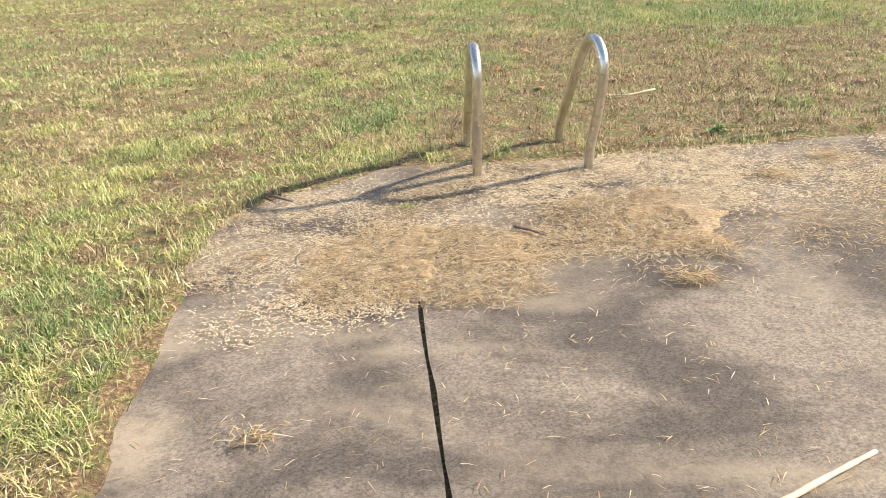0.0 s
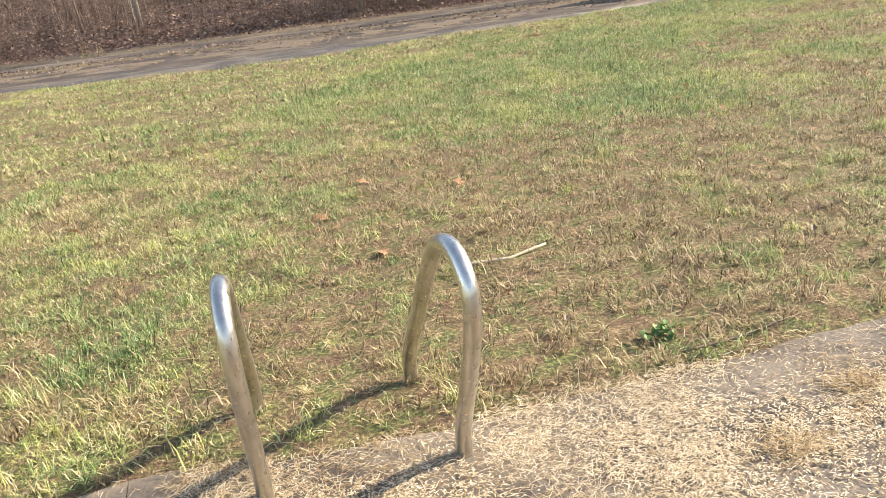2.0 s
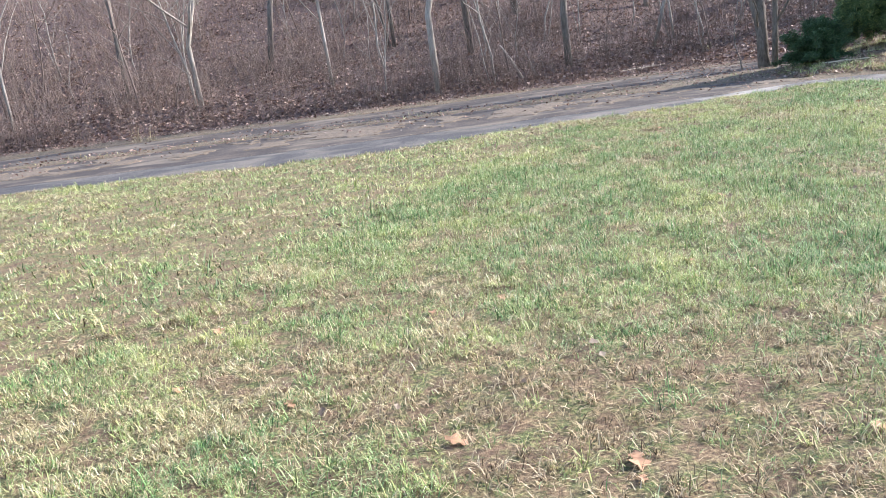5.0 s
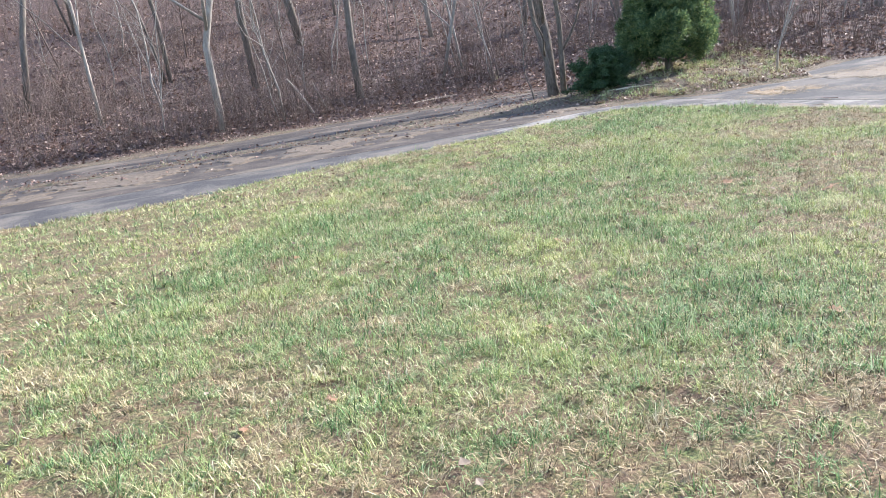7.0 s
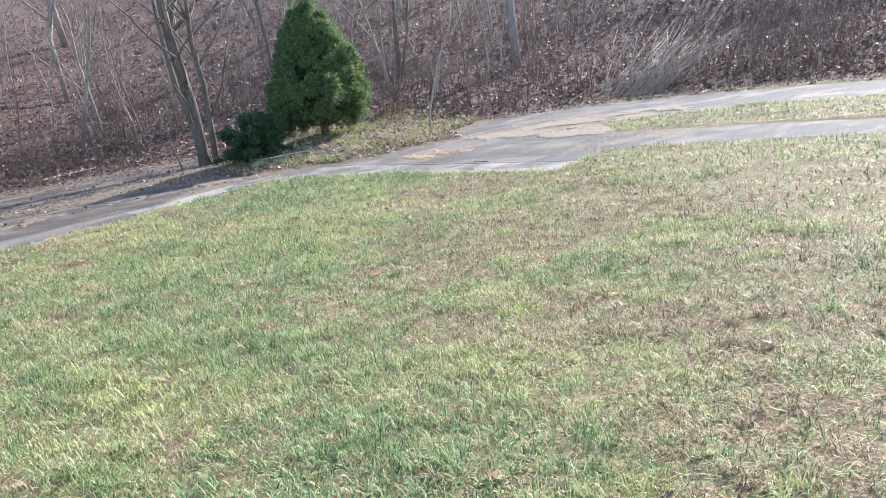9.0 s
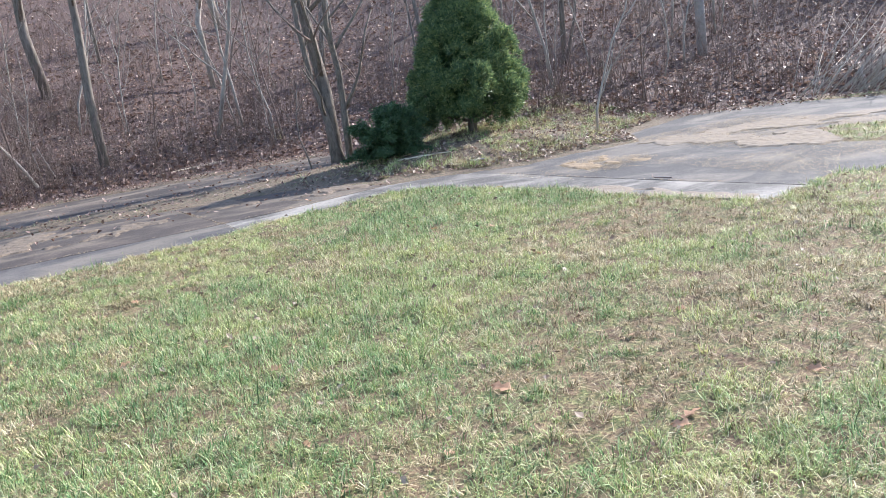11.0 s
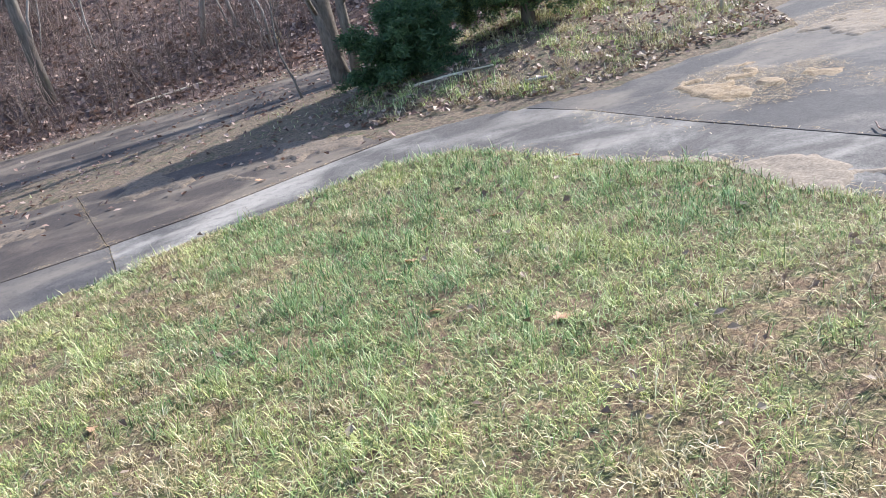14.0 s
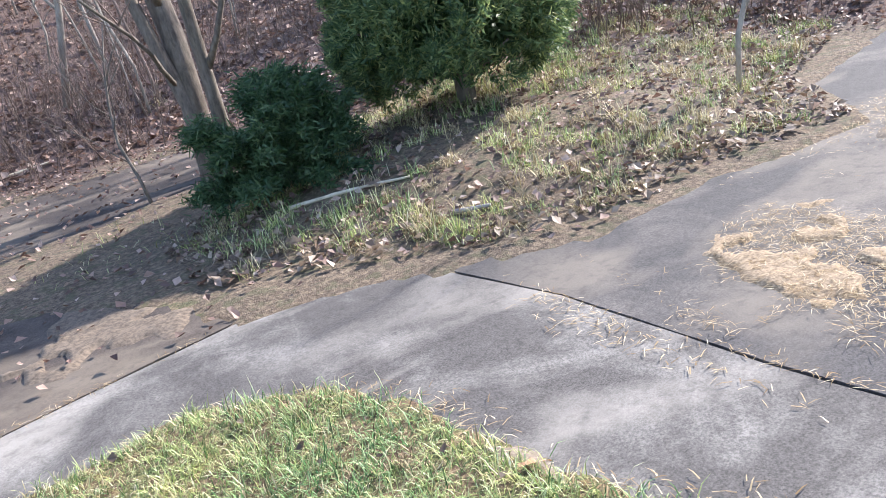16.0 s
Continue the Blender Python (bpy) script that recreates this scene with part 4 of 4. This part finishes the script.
def cane_heap(x, y):
    rng = random.Random(14)
    z = float(relief(x, y))
    t = Tubes()
    for _ in range(110):
        a = Vector((rng.gauss(0, 0.5), rng.gauss(0, 0.35), 0))
        d = Vector((0.7 + rng.gauss(0, 0.25), -0.15 + rng.gauss(0, 0.3), 0.55 + rng.gauss(0, 0.18))).normalized()
        ln = rng.uniform(0.9, 2.3)
        t.add([a, a + d * ln * 0.6, a + d * ln + Vector((0, 0, -0.12))], [0.009, 0.007, 0.003], 4)
    ob = tagged(t.part("cane_heap", CANE), "leaning heap of pale dry canes on the bank", "brush", kind="stuff")
    ob.matrix_world = Matrix.Translation((x, y, z))


cane_heap(16.4, 18.6)


def island_tufts():
    rng = np.random.default_rng(15)
    cx, cy = scatter(rng, 1900, 7.3, 13.5, 18.2, 23)
    keep = inside(ISLAND, cx, cy) & (edge_distance(ISLAND, cx, cy)[0] > 0.16) & (rng.random(1900) < 0.25 + 0.75 * step(0.4, 0.6, patchy(cx, cy, 0.7, 83)))
    cx, cy = np.append(cx[keep], [-4.76, 8.46, 11.3, -4.5, 11.42]), np.append(cy[keep], [23.3, 26.2, 19.3, 23.4, 19.35])
    n, per = len(cx), 42
    tall = np.append(rng.uniform(0.5, 1.15, n - 5), [3.0, 2.4, 1.5, 2.6, 1.5])
    x, y = np.repeat(cx, per) + rng.normal(0, 0.045, n * per), np.repeat(cy, per) + rng.normal(0, 0.045, n * per)
    live = np.repeat(rng.random(n) < 0.45, per) * rng.uniform(0.5, 1, n * per) + rng.uniform(0, 0.15, n * per)
    live[-5 * per:] = 0.05
    co, tri, k = blades(rng, x, y, relief(x, y) - 0.005, np.repeat(tall, per) * rng.uniform(0.06, 0.17, n * per), rng.uniform(0.003, 0.0055, n * per), np.abs(rng.normal(1.0, 0.5, n * per)))
    stuff("verge_grass", co, tri, GRASS, "rough tufts of dry and green grass on the verge", "grass", green=np.repeat(np.minimum(live, 1), k), tone=np.repeat(np.repeat(rng.uniform(0.1, 1, n), per), k))
    x, y = scatter(rng, 9000, -12, 9, 19.0, 21.6)
    keep = (rng.random(9000) < 0.7 * step(0.55, 0.7, patchy(x, y, 0.9, 81))) & ~inside(DRIVE_A, x, y) & ~inside(DRIVE_B, x, y) & (y > 20.3)
    x, y = x[keep], y[keep]
    m = len(x)
    co, tri, k = blades(rng, x, y, relief(x, y) - 0.003, rng.uniform(0.03, 0.10, m), rng.uniform(0.004, 0.007, m), np.abs(rng.normal(0.9, 0.4, m)))
    stuff("verge_grass", co, tri, GRASS, "thin mossy grass growing along the old drive", "grass", green=np.repeat(rng.uniform(0.1, 0.8, m), k), tone=np.repeat(rng.uniform(0.2, 0.9, m), k))


island_tufts()


# ---- loose things ----
def stick(name, pts, r, material, label):
    pts = [Vector(p) for p in pts]
    o = pts[0].copy()
    t = Tubes()
    path = smooth_path([p - o for p in pts], 4)
    t.add(path, [r * (1 - 0.45 * i / len(path)) * (1 + 0.12 * math.sin(i * 2.3)) for i in range(len(path))], 7)
    ob = tagged(t.part(name, material), label, "stick")
    ob.location = o
    return ob


stick("stick", [(0.93, 5.89, 0.02), (1.05, 5.885, 0.022), (1.16, 5.885, 0.02), (1.18, 5.895, 0.02), (1.36, 5.98, 0.03)], 0.011, STICK, "pale bent broken stick lying in the grass")
stick("stick", [(0.72, 1.64, 0.012), (0.88, 1.74, 0.014), (1.06, 1.85, 0.012)], 0.011, STICK, "straight pale stick lying on the concrete pad")
stick("stick", [(8.15, 19.93, 0.14), (8.5, 19.8, 0.16), (8.85, 19.6, 0.17)], 0.014, STICK, "pale weathered stick lying in the verge grass")
stick("stick", [(8.78, 18.98, 0.07), (8.95, 18.85, 0.08)], 0.016, POLE, "short grey piece of wood at the verge edge")
stick("stick", [(3.8, 25.7, 0.1), (3.55, 25.7, 0.6), (3.3, 25.75, 1.0)], 0.03, CANE, "pale broken sapling stub leaning on the bank")
stick("stick", [(4.15, 25.9, 0.15), (4.0, 25.95, 0.55), (3.9, 26.0, 0.85)], 0.017, CANE, "thin pale broken stem standing on the bank")
stick("stick", [(5.7, 25.1, 0.07), (6.4, 25.2, 0.1), (7.1, 25.3, 0.12)], 0.02, STICK, "pale fallen branch lying at the foot of the bank")
stick("stick", [(9.0, 15.3, 0.012), (8.95, 15.5, 0.012), (9.03, 15.62, 0.02)], 0.007, TWIG, "small dark curved twig on the walk")


def oak_leaf_mesh():
    """A lobed leaf, curled up at its rim."""
    bm = bmesh.new()
    rim = []
    for k in range(26):
        s = k / 13 if k <= 13 else (26 - k) / 13
        side = 1 if k <= 13 else -1
        wdt = 0.30 * math.sin(math.pi * min(1, s * 0.97 + 0.03)) * (0.72 + 0.38 * math.cos(s * 5.2 * math.pi))
        rim.append(bm.verts.new((s - 0.5, side * max(0.012, wdt), 0.05 * math.sin(4 * s + side) + 0.5 * wdt * wdt)))
    mids = [bm.verts.new((k / 13 - 0.5, 0, 0.02 * math.sin(3 * k / 13))) for k in range(1, 13)]
    line = [rim[0]] + mids + [rim[13]]
    for k in range(13):
        for a, b in ((rim[k], rim[k + 1]), (rim[(26 - k) % 26], rim[25 - k])):
            corners = list(dict.fromkeys([line[k], a, b, line[k + 1]]))
            if len(corners) > 2:
                bm.faces.new(corners)
    me = bpy.data.meshes.new("oak_leaf")
    bm.to_mesh(me)
    bm.free()
    me.materials.append(OAK)
    return me


def oak_leaves():
    me, rng = oak_leaf_mesh(), random.Random(17)
    known = [(7.07, 16.26), (6.69, 14.99), (4.78, 11.81), (4.09, 12.94), (5.07, 11.01), (5.16, 11.05), (0.31, 7.02), (-0.59, 9.46), (3.11, 9.7), (0.6, 7.7), (2.13, 9.6), (0.6, 6.27), (1.18, 7.4), (3.08, 9.66), (2.03, 9.27), (2.92, 11.12), (3.4, 8.37), (-1.67, 5.78), (6.35, 15.9), (6.5, 16.1), (7.95, 15.7), (7.85, 16.75), (6.35, 18.75)]
    while len(known) < 75:
        x, y = rng.uniform(-2.5, 9), rng.uniform(4.9, 17.5)
        if from_route(x, y) < 3.5 and lawn(np.array([x]), np.array([y]))[0]:
            known.append((x, y))
    for i, (x, y) in enumerate(known):
        ob = new("oak_leaf", me)
        s = rng.uniform(0.09, 0.14) if i < 23 else rng.uniform(0.055, 0.1)
        ob.matrix_world = pose(x, y, float(relief(x, y)) + 0.014, rng.uniform(-22, 22), rng.uniform(-22, 22), rng.uniform(0, 360)) @ Matrix.Diagonal((s, s, s, 1))
        tagged(ob, "curled russet oak leaf lying on the grass", "leaf", "oak leaves on the lawn")


oak_leaves()


# ---- thin saplings on the bank ----
def thickets():
    label = "thin pale sapling among the leaves of the bank"
    kinds = [bare_tree(60 + k, 3.0 + 0.6 * k, 0.02 + 0.004 * k, (-0.05 + 0.04 * k, 0.0), 1 + (k == 2), PALE_BARK if k != 1 else TWIG, label, "sapling", "saplings on the bank") for k in range(3)]
    rng = random.Random(61)
    made = 0
    while made < 70:
        x, y = rng.uniform(-12, 20), rng.uniform(21, 36)
        h = float(hill_in(np.array([x]), np.array([y]))[0])
        if h < 0.3 or h > 9 or (x > 15 and y < 22):
            continue
        m = pose(x, y, float(relief(x, y)), rng.uniform(-9, 9), rng.uniform(-9, 9), rng.uniform(0, 360)) @ Matrix.Scale(rng.uniform(0.6, 1.2), 4)
        if made < 3:
            kinds[made].matrix_world = m
        else:
            copy_thing(kinds[made % 3], m).matrix_world = m
        made += 1


thickets()


# ---- small clumps on the pad ----
def pad_clumps():
    rng = np.random.default_rng(19)
    for x, y, r, n in ((0.876, 2.95, 0.05, 260), (-0.57, 2.02, 0.035, 90), (-0.86, 3.35, 0.02, 40), (1.55, 4.1, 0.06, 260), (1.9, 4.35, 0.05, 200)):
        straw_bits("straw_clump", x + rng.normal(0, r, n), y + rng.normal(0, r * 0.7, n), 0.004 + rng.uniform(0, 0.02, n), rng, 0.06, 0.003, "small clump of dry grass on the concrete")
    x, y = np.array([-0.24] * 60) + rng.normal(0, 0.012, 60), np.array([3.87] * 60) + rng.normal(0, 0.012, 60)
    co, tri, k = blades(rng, x, y, np.full(60, 0.0), rng.uniform(0.02, 0.05, 60), rng.uniform(0.003, 0.005, 60), np.abs(rng.normal(0.8, 0.3, 60)))
    stuff("weed_tuft", co, tri, GRASS, "small green weed growing through the concrete", "weed", green=np.full(len(co), 0.6), tone=np.full(len(co), 0.5))


pad_clumps()


def broad_weed(x, y):
    """A low leafy weed at the edge of the pad."""
    rng = np.random.default_rng(23)
    n = 34
    px, py = x + rng.normal(0, 0.04, n), y + rng.normal(0, 0.025, n)
    co, tri, k = flat_leaves(rng, px, py, float(relief(x, y)) + rng.uniform(0.015, 0.045, n), rng.uniform(0.022, 0.045, n), 0.5)
    stuff("broadleaf_weed", co, tri, WEED, "small bright green broadleaf weed at the edge of the pad", "weed")


broad_weed(1.5, 4.86)
stick("stick", [(1.51, 4.72, 0.015), (1.73, 4.75, 0.02), (2.0, 4.84, 0.02)], 0.005, TWIG, "thin brown twig at the edge of the concrete pad")
stick("stick", [(-0.98, 4.15, 0.012), (-0.9, 4.08, 0.014), (-0.82, 4.02, 0.012)], 0.008, TWIG, "short dark twig lying on the concrete pad")
stick("stick", [(0.24, 3.52, 0.02), (0.3, 3.47, 0.022), (0.37, 3.40, 0.02)], 0.007, TWIG, "short dark twig lying on the dry grass")
